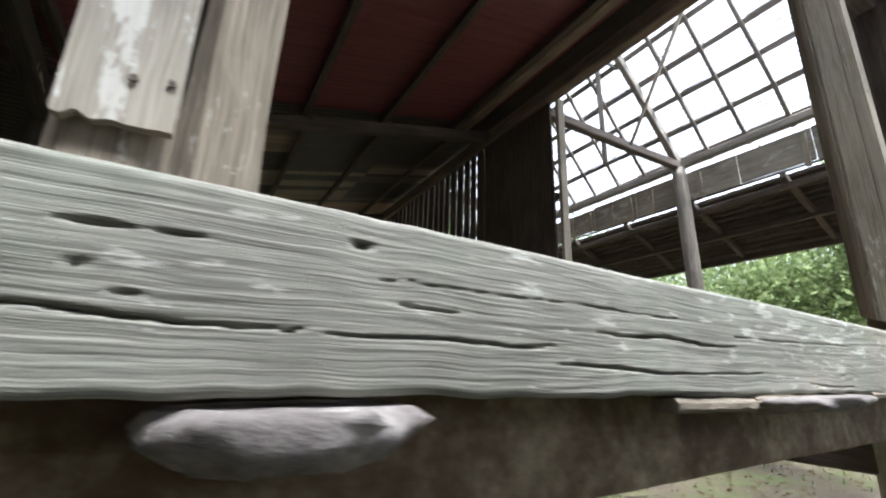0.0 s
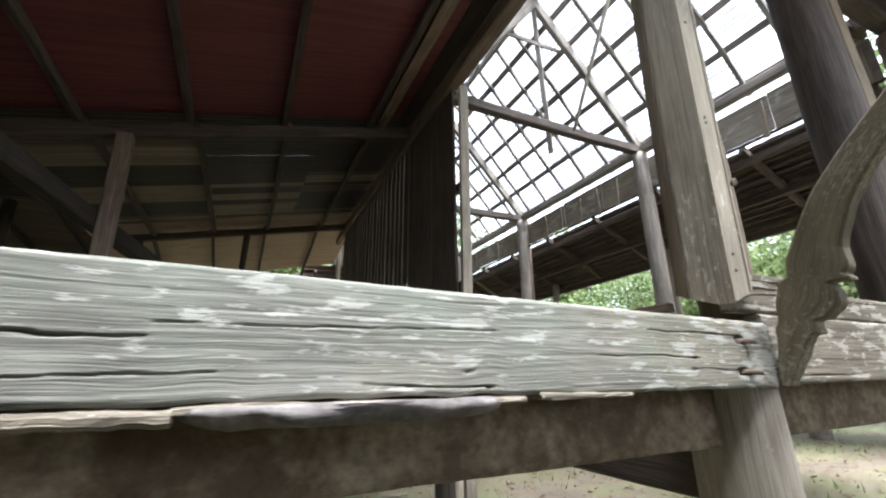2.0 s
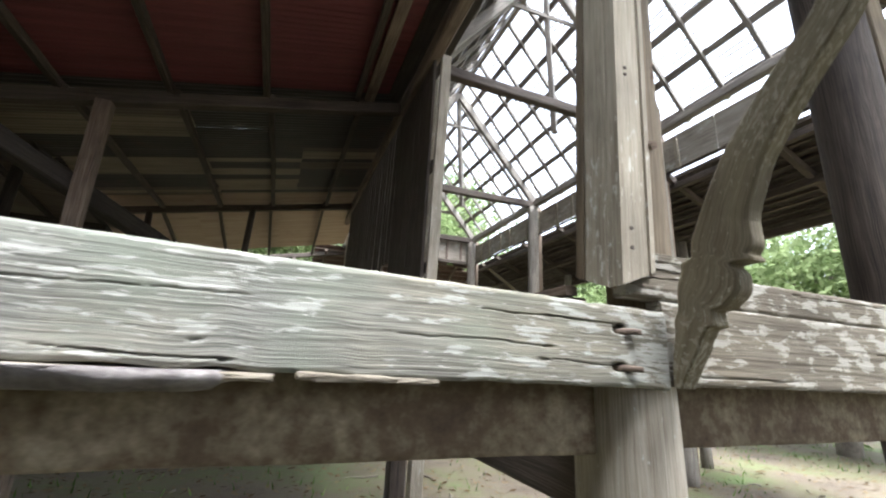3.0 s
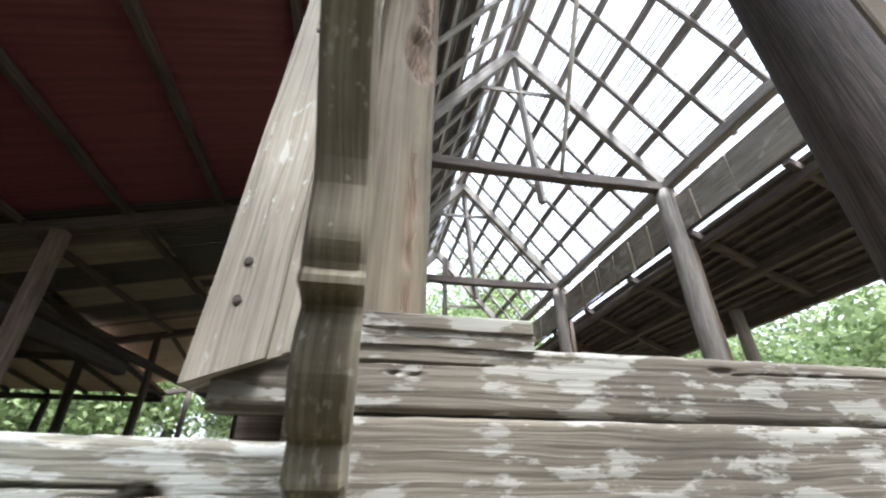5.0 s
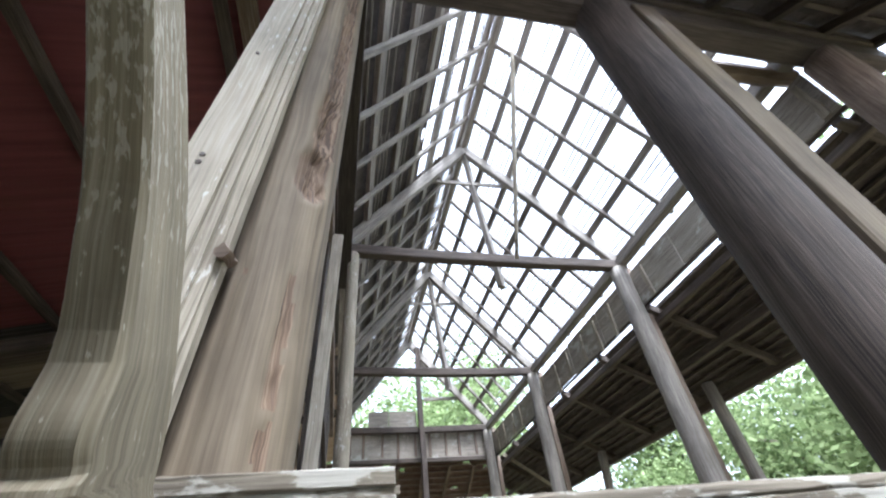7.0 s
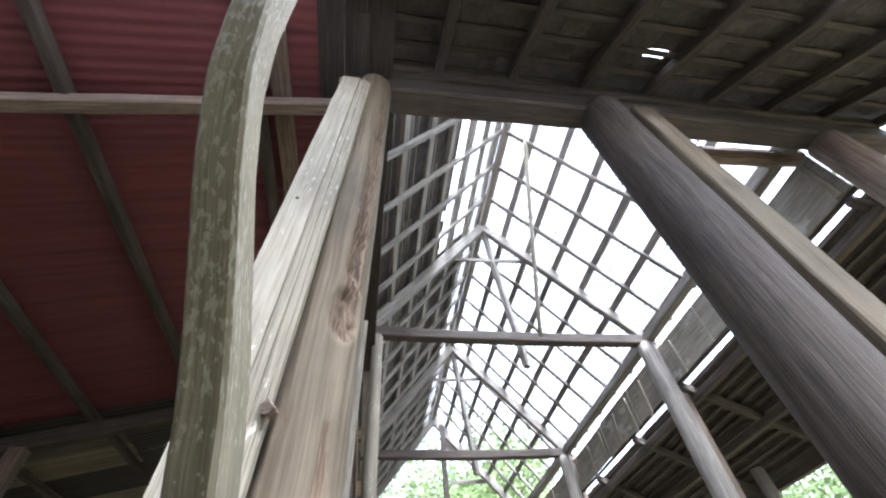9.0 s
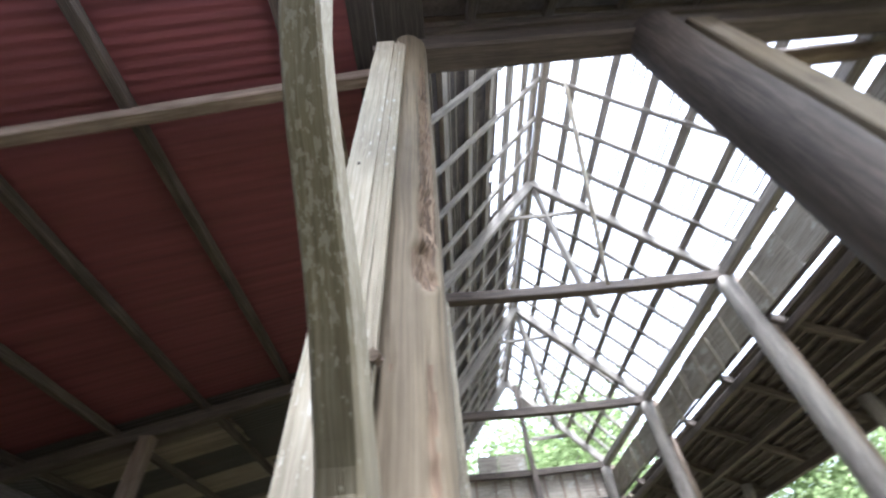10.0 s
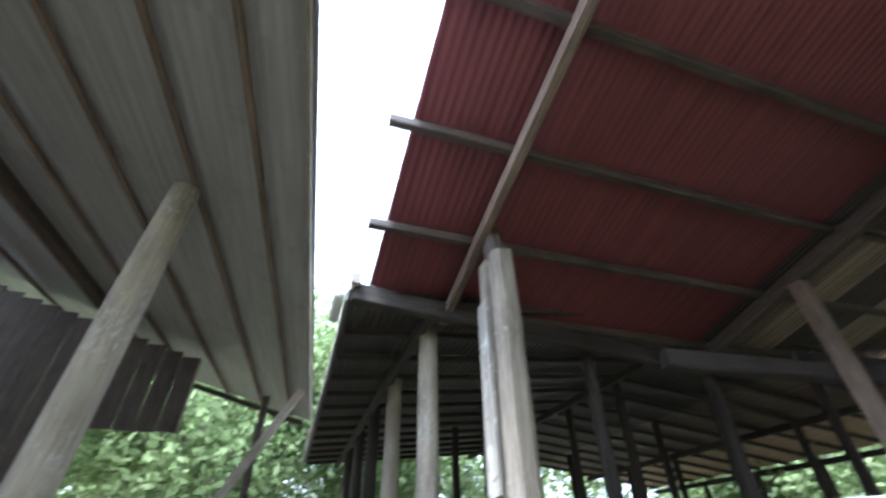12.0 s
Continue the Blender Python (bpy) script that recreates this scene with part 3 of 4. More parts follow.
def bracket(x, label):
    b = thing("eave_bracket", label, "bracket", "eave brackets")
    steps = [1.335 + 0.007 * i for i in range(70)] + [1.825 + 0.03 * i for i in range(88)]
    for name, first, last in (("foot", 0, 31), ("scroll", 31, 58), ("curved_arm", 58, len(steps) - 1)):
        g, rings = Geo(), []
        for i in range(first, last + 1):
            z = steps[i]
            y, half = along_bracket(z)
            lean = 0.008 - 0.035 * min(max((z - 1.85) / 0.6, 0.0), 1.0)
            half *= 1.0 - 0.15 * min(max((z - 1.95) / 0.3, 0.0), 1.0)
            d = Vector((0, along_bracket(z + 0.03)[0] - along_bracket(z - 0.03)[0], 0.06)).normalized()
            out = Vector((0, -d.z, d.y))
            front = half + sum(h * math.exp(-((z - c) / w) ** 2) for c, h, w in LOBES)
            back = half + 0.012 * math.exp(-((z - 1.695) / 0.014) ** 2) - 0.010 * math.exp(-((z - 1.725) / 0.012) ** 2) + 0.008 * math.exp(-((z - 1.53) / 0.02) ** 2)
            ring = []
            for sx, so in ((-0.027, -1), (0.027, -1), (0.034, -0.86), (0.034, 0.86), (0.027, 1), (-0.027, 1), (-0.034, 0.86), (-0.034, -0.86)):
                ring.append(Vector((x + lean, y, z)) + Vector((sx, 0, 0)) + out * so * (front if so > 0 else back) + Vector((0.003 * noise.noise((z * 6, so, sx)), 0.003 * noise.noise((z * 9, so, 4)), 0)))
            rings.append(ring)
        g.loft(rings).part(name, BRACKET_WOOD, b)
    return b


bracket(4.197, "curved carved wooden eave bracket rising from the sill")

# second post further along the sill, with two flat faces
post_a = thing("split_post", "pale grey weathered post of split boards behind the sill", "post", "hall columns")
member("board", STREAKED, post_a, (0.50, 0.41, 0.0), (0.515, 0.42, 3.72), 0.2, 0.19, up=(0, 1, 0), n=24, wob=0.012, ch=0.18)
member("board", STREAKED, post_a, (0.70, 0.42, 0.0), (0.72, 0.43, 3.72), 0.18, 0.2, up=(0, 1, 0), n=24, wob=0.014, ch=0.25)
member("dark_top", DARK_WOOD, post_a, (0.62, 0.42, 3.71), (0.62, 0.39, 4.0), 0.2, 0.15, up=(0, 1, 0), n=6, ch=0.25)
facing = Geo()
front, behind = [], []
for i in range(25):
    x = 0.425 + 0.19 * i / 24
    foot = 1.845 + 0.022 * noise.noise((x * 14, 3.0, 0)) + 0.012 * noise.noise((x * 40, 5.0, 0))
    heights = [foot + (3.3 - foot) * k / 15 for k in range(16)]
    front.append([Vector((x + 0.004 * (z - 1.8), 0.284 + 0.005 * noise.noise((x * 25, z * 1.5, 0)) + 0.006 * (z - 1.8), z)) for z in heights])
    behind.append([p + Vector((0, 0.028, 0)) for p in front[-1]])
facing.grid(front, True).grid(behind)
facing.grid([front[0], behind[0]], True).grid([front[-1], behind[-1]])
facing.grid([[p[0] for p in front], [p[0] for p in behind]]).grid([[p[-1] for p in front], [p[-1] for p in behind]], True)
face_board = facing.part("facing_board", FACING_WOOD, post_a, "pale grey facing board with a ragged end")
for nx, nz in ((0.535, 1.945), (0.598, 1.955), (0.50, 2.35)):
    hole = Geo()
    log(hole, (nx, 0.276, nz), (nx, 0.287, nz), 0.008, 0.008, sides=8, n=2, wob=0.3, bend=0)
    hole.part("nail_head", DARK_WOOD, face_board)

# middle and outer front columns
mid_col = thing("front_column", "dark round front column beside a brown squared board", "column", "hall columns")
eroded_column(6.16, 0.2, -0.05, 4.95, 0.185, 0.175, [(-2.2, 3.2, 0.1, 1.5, 0.015)], sides=36, n=80).part("shaft", DARK_WOOD, mid_col, smooth=True)
member("squared_board", COLUMN_WOOD, mid_col, (6.47, 0.1, 1.7), (6.465, 0.12, 4.9), 0.2, 0.1, up=(0, 1, 0), n=14)
out_col = thing("front_column", "round weathered front column at the hall corner", "column", "hall columns")
eroded_column(8.3, 0.2, -0.05, 4.9, 0.15, 0.14, sides=24, n=50).part("shaft", BROWN_WOOD, out_col, smooth=True)

# ---- front lintel and the roof over it ----
lintel = thing("front_lintel", "dark heavy lintel across the front of the hall", "beam")
member("beam", DARK_WOOD, lintel, (4.05, 0.22, 4.91), (9.2, 0.22, 5.16), 0.2, 0.24, n=16)
member("plate", DARK_WOOD, lintel, (4.05, 0.16, 5.10), (9.2, 0.16, 5.33), 0.14, 0.12, n=16)
member("round_beam", BROWN_WOOD, lintel, (7.4, 0.55, 5.18), (8.5, 0.5, 5.2), 0.16, 0.16, ch=0.3, n=10)


def front_z(y):
    return 5.36 + 0.75 * (y - 0.16)


front_roof = thing("front_roof", "dark tiled roof slope over the front lintel, seen from below", "roof", kind="structure")
for k in range(9):
    x = 4.2 + 0.62 * k
    member("rafter", DARK_WOOD, front_roof, (x, -0.95, front_z(-0.95)), (x, 0.1, front_z(0.1)), 0.07, 0.09, n=6)
for k in range(6):
    y = -0.9 + 0.2 * k
    member("batten", DARK_WOOD, front_roof, (3.95, y, front_z(y) + 0.065), (9.3, y, front_z(y) + 0.065), 0.04, 0.03, n=10)


TILE_MESHES = {}


def tile_mesh(size, mat):
    if (size, mat.name) not in TILE_MESHES:
        g = Geo()
        w, h = size[0] * 1.05, size[1]
        rings = []
        for t, lift in ((0.0, 0.02), (0.5, 0.009), (1.0, 0.0)):
            rings.append([Vector((x, h * t, lift + z + 0.006 * math.sin(math.pi * x / w))) for x, z in ((0, 0), (w / 2, 0), (w, 0), (w, 0.012), (w / 2, 0.012), (0, 0.012))])
        ob = g.loft(rings).part("clay_tile", mat)
        TILE_MESHES[size, mat.name] = ob.data
        bpy.data.objects.remove(ob)
    return TILE_MESHES[size, mat.name]


def tiles(parent, origin, along, up_slope, n_along, n_up, mat=CLAY, size=(0.19, 0.27), gone=0.02, single=290):
    """Overlapping clay tiles laid from origin; the first ones along the roof are single parts, the rest one part."""
    along, up_slope = Vector(along).normalized(), Vector(up_slope).normalized()
    normal = along.cross(up_slope).normalized()
    if normal.z < 0:
        along, origin = -along, Vector(origin) + along * size[0] * n_along
        normal = along.cross(up_slope).normalized()
        order = range(n_along - 1, -1, -1)
    else:
        order = range(n_along)
    data, rest, made = tile_mesh(size, mat), Geo(), 0
    for i in order:
        for j in range(n_up):
            if random.random() < gone:
                continue
            p = Vector(origin) + along * size[0] * i + up_slope * size[1] * 0.72 * j + normal * random.uniform(0, 0.008) + along * random.uniform(-0.004, 0.004)
            m = Matrix((along, up_slope, normal)).transposed().to_4x4()
            m.translation = p
            if made < single:
                ob = new("clay_tile", data)
                ob.parent, ob.matrix_local = parent, m
                made += 1
            else:
                base = len(rest.v)
                rest.v += [tuple(m @ v.co) for v in data.vertices]
                for poly in data.polygons:
                    rest.f.append(tuple(base + k for k in poly.vertices))
                    rest.uv.append(tuple((0.1 * k, 0.0) for k in range(len(poly.vertices))))
    if rest.v:
        tagged(rest.part("clay_tiles", mat, parent), kind="stuff")


slope = Vector((0, 1, 0.75)).normalized()
tiles(front_roof, (3.95, -1.0, front_z(-1.0) + 0.09), (1, 0, 0), slope, 28, 8, SHADED_CLAY, gone=0.008)

# ---- red roof over the side aisle ----
def red_z(x, y):
    """Underside of the red roof, falling away from the hall; the old far bays sit a little higher."""
    return 4.48 + 0.24 * (x - 2.4) + max(0.0, y - 4.0) * (0.035 - 0.0095 * (x - 2.4))


aisle = thing("aisle_roof", "red corrugated iron roof on timber purlins, seen from below", "roof", kind="structure")
for k, x in enumerate((-0.52, 0.46, 1.44, 2.42, 3.5)):
    timber(Geo(), (x, -0.74 + random.uniform(-0.03, 0.03), red_z(x, -0.7)), (x, 4.0, red_z(x, 4.0)), 0.075, 0.09, n=10).part("purlin", DARK_WOOD, aisle)
    timber(Geo(), (x + 0.06, 3.9, red_z(x, 3.9) - 0.03), (x + 0.06, 8.4, red_z(x, 8.3) - 0.1), 0.07, 0.08, n=10).part("purlin", DARK_WOOD, aisle)
    timber(Geo(), (x + 0.02, 8.1, red_z(x, 8.2) - 0.1), (x + 0.02, 10.9, red_z(x, 8.2) - 0.62), 0.06, 0.07, n=8).part("purlin", DARK_WOOD, aisle)
for k in range(6):
    y0 = -0.58 + 0.77 * k
    corrugated(Geo(), -0.65, 3.95, y0, y0 + 0.80, lambda x, y, k=k: red_z(x, y) + 0.075 + 0.003 * (k % 2), nx=8, amp=0.0024).part("iron_sheet", RED_SHEET, aisle, smooth=True)
y = 3.84
while y < 8.1:
    w = random.choice((0.15, 0.2, 0.3))
    gap = random.choice((-0.035, -0.035, -0.035, -0.035, -0.035, -0.035, 0.0009))
    for x0 in (-0.65, 1.5, 2.9):
        x1 = {-0.65: 1.52, 1.5: 2.92, 2.9: 4.3}[x0]
        dz = random.uniform(0, 0.004)
        corrugated(Geo(), x0, x1, y, y + w - gap, lambda x, yy, dz=dz: red_z(x, yy) + 0.05 + dz, nx=3).part("iron_sheet", random.choice((BROWN_SHEET, SHADED_SHEET, SHADED_SHEET, PALE_RUST)), aisle, smooth=True)
    y += w
for k in range(3):
    for x0, x1 in ((-0.65, 1.0), (1.02, 2.6), (2.62, 4.3)):
        y0 = 7.85 + 0.9 * k
        corrugated(Geo(), x0, x1 + 0.03, y0 - 0.01, y0 + 0.91, lambda x, y, k=k: red_z(x, 8.0) + 0.02 + 0.006 * k - 0.19 * (y - 8.0), nx=5, amp=0.0, thick=0.012).part("roof_panel", TAN_SHEET, aisle)
for k in range(3):
    # Added boards: a near-black strip standing for the shaded gap beside the jamb.
    x = 4.0 + 0.172 * k
    member("edge_board", SHADED_WOOD, aisle, (x, -0.5, red_z(x, 0) + 0.05), (x, 4.0, red_z(x, 0) + 0.05), 0.175, 0.025, n=8)
member("edge_purlin", BROWN_WOOD, aisle, (3.66, -0.7, red_z(3.66, 0)), (3.66, 4.0, red_z(3.66, 0)), 0.13, 0.05, n=10)
member("eave_plate", BROWN_WOOD, aisle, (-0.6, 0.3, red_z(-0.6, 0) - 0.09), (4.25, 0.3, red_z(4.25, 0) - 0.09), 0.09, 0.12, n=14)
member("cross_beam", DARK_WOOD, aisle, (-0.7, 3.97, red_z(-0.7, 0) - 0.11), (4.3, 3.97, red_z(4.3, 0) - 0.11), 0.12, 0.15, n=14)
member("cross_beam", DARK_WOOD, aisle, (-0.7, 8.2, red_z(-0.7, 8.2) - 0.16), (4.4, 8.2, red_z(4.4, 8.2) - 0.16), 0.12, 0.13, n=14)
member("end_beam", DARK_WOOD, aisle, (-0.7, 10.9, red_z(-0.7, 8.0) - 0.64), (4.4, 10.9, red_z(4.4, 8.0) - 0.64), 0.1, 0.12, n=10)
member("side_beam", BROWN_WOOD, aisle, (4.16, 0.3, 4.76), (4.2, 10.9, 4.86), 0.14, 0.2, n=18)

aisle_post = thing("aisle_post", "brown squared post under the aisle cross beam", "post", "aisle posts")
timber(Geo(), (0.92, 3.97, -0.05), (0.87, 3.97, red_z(0.87, 0) - 0.17), 0.15, 0.15, up=(0, 1, 0), n=10).part("shaft", BROWN_WOOD, aisle_post)
for x, yy, h in ((0.3, 8.2, 4.0), (2.1, 8.2, 4.36), (0.2, 10.9, 3.5), (1.4, 10.9, 3.72), (3.1, 10.9, 4.05)):
    p = thing("aisle_post", "thin dark post under the aisle roof", "post", "aisle posts")
    log(Geo(), (x, yy, -0.05), (x, yy, h), 0.08, 0.06, bend=0.06).part("shaft", DARK_WOOD, p, smooth=True)

for a, b, w in (((0.32, 2.3, 3.1), (1.15, 5.6, 2.85), 0.15), ((0.2, 4.4, 3.4), (1.6, 8.0, 2.9), 0.09)):
    d = thing("fallen_timber", "long grey timber fallen slantwise across the aisle", "timber", "fallen timbers")
    # Aisle shade is put into the timber's colour.
    timber(Geo(), a, b, w, w * 1.2, n=10, wob=0.012).part("shaft", SHADED_WOOD, d)

# ---- dark board wall between aisle and hall ----
partition = thing("wall_partition", "dark vertical board partition between aisle and hall", "wall", kind="structure")
y = 2.72
while y < 8.3:
    w = random.uniform(0.17, 0.24)
    solid = y < 4.0
    low = 1.7 if y < 4.0 else random.uniform(2.5, 2.7)
    timber(Geo(), (4.16 + random.uniform(-0.006, 0.006), y + w / 2, low), (4.18, y + w / 2, 4.7), w - (0.006 if solid else 0.05), 0.03, up=(1, 0, 0), n=6, wob=0.003).part("board", DARK_WOOD, partition)
    y += w
for z in (2.3, 3.4):
    member("rail", DARK_WOOD, partition, (4.22, 2.7, z), (4.22, 8.3, z), 0.05, 0.09, n=10)
member("end_board", POST_WOOD, partition, (4.20, 2.66, 0.0), (4.28, 2.66, 4.72), 0.11, 0.05, up=(0, 1, 0), n=10)
for z0 in (1.75, 2.1):
    member("low_board", DARK_WOOD, partition, (4.17, 4.0, z0 + 0.17), (4.17, 8.3, z0 + 0.17), 0.03, 0.34, n=10)

# ---- hall: posts, trusses, stripped roof ----
LEFT, RIGHT, MID, PLATE, RIDGE = 4.32, 8.3, 6.22, 5.2, 7.78
TRUSSES = (3.47, 7.04, 10.5)
for yy in TRUSSES:
    for x, mat in ((4.46, PALE_WOOD), (8.26, ROOF_WOOD)):
        p = thing("hall_post", "round weathered hall post beside a squared half post", "post", "hall columns")
        eroded_column(x, yy, -0.05, PLATE - 0.05, 0.14 if x > 5 else 0.08, 0.12 if x > 5 else 0.07, sides=20, n=30).part("shaft", mat, p, smooth=True)
        if x > 5:
            member("half_post", BROWN_WOOD, p, (x + 0.2, yy + 0.08, 0), (x + 0.2, yy + 0.08, PLATE), 0.1, 0.16, up=(0, 1, 0))
    tr = thing("roof_truss", "grey timber roof truss with tie beam, rafters and collar", "truss", "hall trusses")
    member("tie_beam", DARK_WOOD, tr, (LEFT - 0.1, yy, PLATE + 0.02), (RIGHT + 0.1, yy, PLATE + 0.02), 0.13, 0.15, n=12, bow=0.03)
    member("principal_rafter", ROOF_WOOD, tr, (LEFT - 0.02, yy, PLATE + 0.06), (MID, yy, RIDGE - 0.1), 0.1, 0.17, n=8)
    member("principal_rafter", ROOF_WOOD, tr, (RIGHT + 0.02, yy, PLATE + 0.06), (MID, yy, RIDGE - 0.1), 0.1, 0.17, n=8)
    member("collar", ROOF_WOOD, tr, (5.5, yy + 0.08, 6.85), (6.86, yy + 0.08, 6.9), 0.03, 0.07, n=6)
    if yy < 8:
        member("hanging_strut", ROOF_WOOD, tr, (6.25, yy + 0.05, RIDGE - 0.25), (6.52, yy + 0.3, 4.95), 0.08, 0.12, n=8)
pole("loose_pole", POST_WOOD, tagged(new("hanging_pole"), "long thin pale pole hanging from the ridge", "pole"), (6.5, 1.6, 7.6), (6.62, 3.3, 5.1), 0.034, 0.028)

hall_roof = thing("hall_roof", "stripped tile roof with bare purlins, rafters and broken laths", "roof", kind="structure")
R_UP = Vector((MID - RIGHT, 0, RIDGE - PLATE))
L_UP = Vector((MID - LEFT, 0, RIDGE - PLATE))
Y0, Y1 = 0.35, 10.9


def on_slope(side, s, y, lift=0.0):
    base, up = ((RIGHT, R_UP) if side > 0 else (LEFT, L_UP))
    n = Vector((up.z * side, 0, abs(up.x))).normalized()
    return Vector((base, y, PLATE + 0.1)) + up * s + n * lift


BANDS = (0.0, 0.17, 0.34, 0.5, 0.67, 0.84, 0.985)
for side in (1, -1):
    nrm = Vector(((RIDGE - PLATE) * side, 0, 2.0)).normalized()
    for s in BANDS:
        timber(Geo(), on_slope(side, s, Y0, 0.05), on_slope(side, s, Y1, 0.05), 0.095, 0.06, up=nrm, n=22, wob=0.015).part("purlin", ROOF_WOOD, hall_roof)
    k, yy = 0, Y0 + 0.05
    while yy < Y1:
        timber(Geo(), on_slope(side, -0.05, yy, 0.0), on_slope(side, 1.0, yy + random.uniform(-0.05, 0.05), 0.0), 0.06, 0.06, up=nrm, n=6, wob=0.01).part("rafter", ROOF_WOOD, hall_roof)
        yy += 0.63
        k += 1
near_laths, far = 0, Geo()
for side in (1, -1):
    nrm = Vector(((RIDGE - PLATE) * side, 0, 2.0)).normalized()
    for b in range(len(BANDS) - 1):
        yy = Y0
        while yy < Y1 - 0.3:
            cell = 0.63 * random.choice((1, 2, 2, 3))
            dense = random.random()
            count = 0 if dense < 0.22 else random.choice((3, 4, 4, 5))
            if side < 0 and b > 2:
                count = random.choice((3, 5, 6))
            for q in range(count):
                s = BANDS[b] + (BANDS[b + 1] - BANDS[b]) * (q + 0.6 + random.uniform(-0.15, 0.15)) / 6.2
                a = on_slope(side, s, yy, 0.1)
                e = on_slope(side, s + random.uniform(-0.006, 0.006), yy + cell * random.choice((1.0,) * 14 + (0.7,)), 0.1)
                if side > 0 and yy < 6.5 and near_laths < 290:
                    timber(Geo(), a, e, 0.017, 0.012, up=nrm, n=3, wob=0.004).part("lath", ROOF_WOOD, hall_roof)
                    near_laths += 1
                else:
                    timber(far, a, e, 0.017, 0.012, up=nrm, n=3, wob=0.004)
            yy += cell
tagged(far.part("laths", ROOF_WOOD, hall_roof), kind="stuff")
tiles(hall_roof, on_slope(-1, -0.02, Y0, 0.12), (0, 1, 0), L_UP, 17, 10, SHADED_CLAY, gone=0.012)
tiles(hall_roof, on_slope(-1, -0.02, Y0 + 17 * 0.19, 0.12), (0, 1, 0), L_UP, 39, 15, SHADED_CLAY, gone=0.015, single=120)
member("ridge_beam", ROOF_WOOD, hall_roof, (MID, Y0, RIDGE - 0.02), (MID, Y1, RIDGE - 0.02), 0.08, 0.12, n=14)
for x in (LEFT, RIGHT):
    member("wall_plate", ROOF_WOOD, hall_roof, (x, Y0, PLATE + 0.02), (x, Y1, PLATE + 0.02), 0.14, 0.13, n=16)

# ---- fascia boards under the hall plate and the tiled lean-to ----
fascia = thing("fascia", "pale stained fascia boards with vertical cleats above a lean-to", "fascia", kind="structure")
y = 0.4
while y < 10.6:
    w = random.uniform(0.9, 1.4)
    timber(Geo(), (8.42, y, 4.80), (8.42, min(y + w - 0.015, 10.7), 4.80 + random.uniform(-0.01, 0.01)), 0.03, 0.56 + random.uniform(-0.04, 0.02), n=6, wob=0.004).part("board", FASCIA_WOOD, fascia)
    for c in (0.1, 0.62):
        if random.random() < 0.85:
            member("cleat", PALE_WOOD, fascia, (8.385, y + c, 4.52 + random.uniform(-0.1, 0.05)), (8.385, y + c + random.uniform(-0.03, 0.03), 5.0), 0.07, 0.03, up=(1, 0, 0), n=4)
    y += w
EAVE_X, EAVE_Z = 10.1, 3.62
lean = thing("lean_to_roof", "tiled lean-to roof on dark rafters, seen from below", "roof", kind="structure")
LU = Vector((8.4 - EAVE_X, 0, 4.45 - EAVE_Z))
LN = Vector((EAVE_Z - 4.45, 0, 8.4 - EAVE_X)).normalized() * -1
for k in range(9):
    yy = 0.5 + 1.45 * k
    timber(Geo(), Vector((EAVE_X, yy, EAVE_Z)), Vector((8.4, yy, 4.45)), 0.08, 0.1, n=6).part("rafter", DARK_WOOD, lean)
for k in range(14):
    s = 0.02 + 0.075 * k
    p = Vector((EAVE_X, 0.2, EAVE_Z)) + LU * s + LN * 0.07
    timber(Geo(), p, p + Vector((0, 12.2, 0)), 0.04, 0.03, n=12, wob=0.008).part("batten", DARK_WOOD, lean)
for k in range(3):
    p = Vector((EAVE_X, 0.2, EAVE_Z)) + LU * (0.05 + 0.42 * k) - LN * 0.06
    timber(Geo(), p, p + Vector((0, 12.2, 0)), 0.09, 0.1, n=12, wob=0.01).part("purlin", DARK_WOOD, lean)
tiles(lean, Vector((EAVE_X, 0.2, EAVE_Z)) - LU * 0.03 + LN * 0.1, (0, 1, 0), LU, 64, 9, SHADED_CLAY, gone=0.0)
for yy in (4.3, 7.6, 10.8):
    p = thing("lean_to_post", "grey bent post under the lean-to eave", "post", "lean-to posts")
    log(Geo(), (EAVE_X - 0.45, yy, -0.05), (EAVE_X - 0.45, yy, 3.75), 0.09, 0.085, bend=0.12).part("shaft", ROOF_WOOD, p, smooth=True)

# ---- far end of the hall ----
end_wall = thing("wall_end", "low board and tile wall across the far end of the hall", "wall", kind="structure")
for x0, x1 in ((4.3, 5.02), (5.03, 5.9), (5.91, 6.72), (6.73, 7.5), (7.51, 8.35)):
    member("board", FASCIA_WOOD, end_wall, (x0, 10.62, 4.86), (x1, 10.62, 4.86 + random.uniform(-0.015, 0.015)), 0.03, 0.66, n=5, wob=0.004)
    member("cleat", BROWN_WOOD, end_wall, (x1 - 0.03, 10.585, 4.56), (x1 - 0.03, 10.585, 5.14), 0.07, 0.03, up=(0, 1, 0), n=4)
    member("cleat", BROWN_WOOD, end_wall, ((x0 + x1) / 2, 10.585, 4.58), ((x0 + x1) / 2, 10.585, 5.12), 0.06, 0.03, up=(0, 1, 0), n=4)
for x0, x1 in ((5.1, 5.62), (5.64, 6.36)):
    member("upper_board", FASCIA_WOOD, end_wall, (x0, 10.6, 5.5), (x1, 10.6, 5.5), 0.03, 0.42, n=4, wob=0.004)
member("upper_board", ROOF_WOOD, end_wall, (6.6, 10.62, 6.05), (7.7, 10.62, 6.08), 0.04, 0.09, n=5)
member("upper_board", ROOF_WOOD, end_wall, (6.55, 10.64, 7.0), (6.85, 10.64, 6.98), 0.03, 0.5, n=4)
member("rail", DARK_WOOD, end_wall, (4.3, 10.6, 4.48), (8.35, 10.6, 4.48), 0.1, 0.1, n=8)
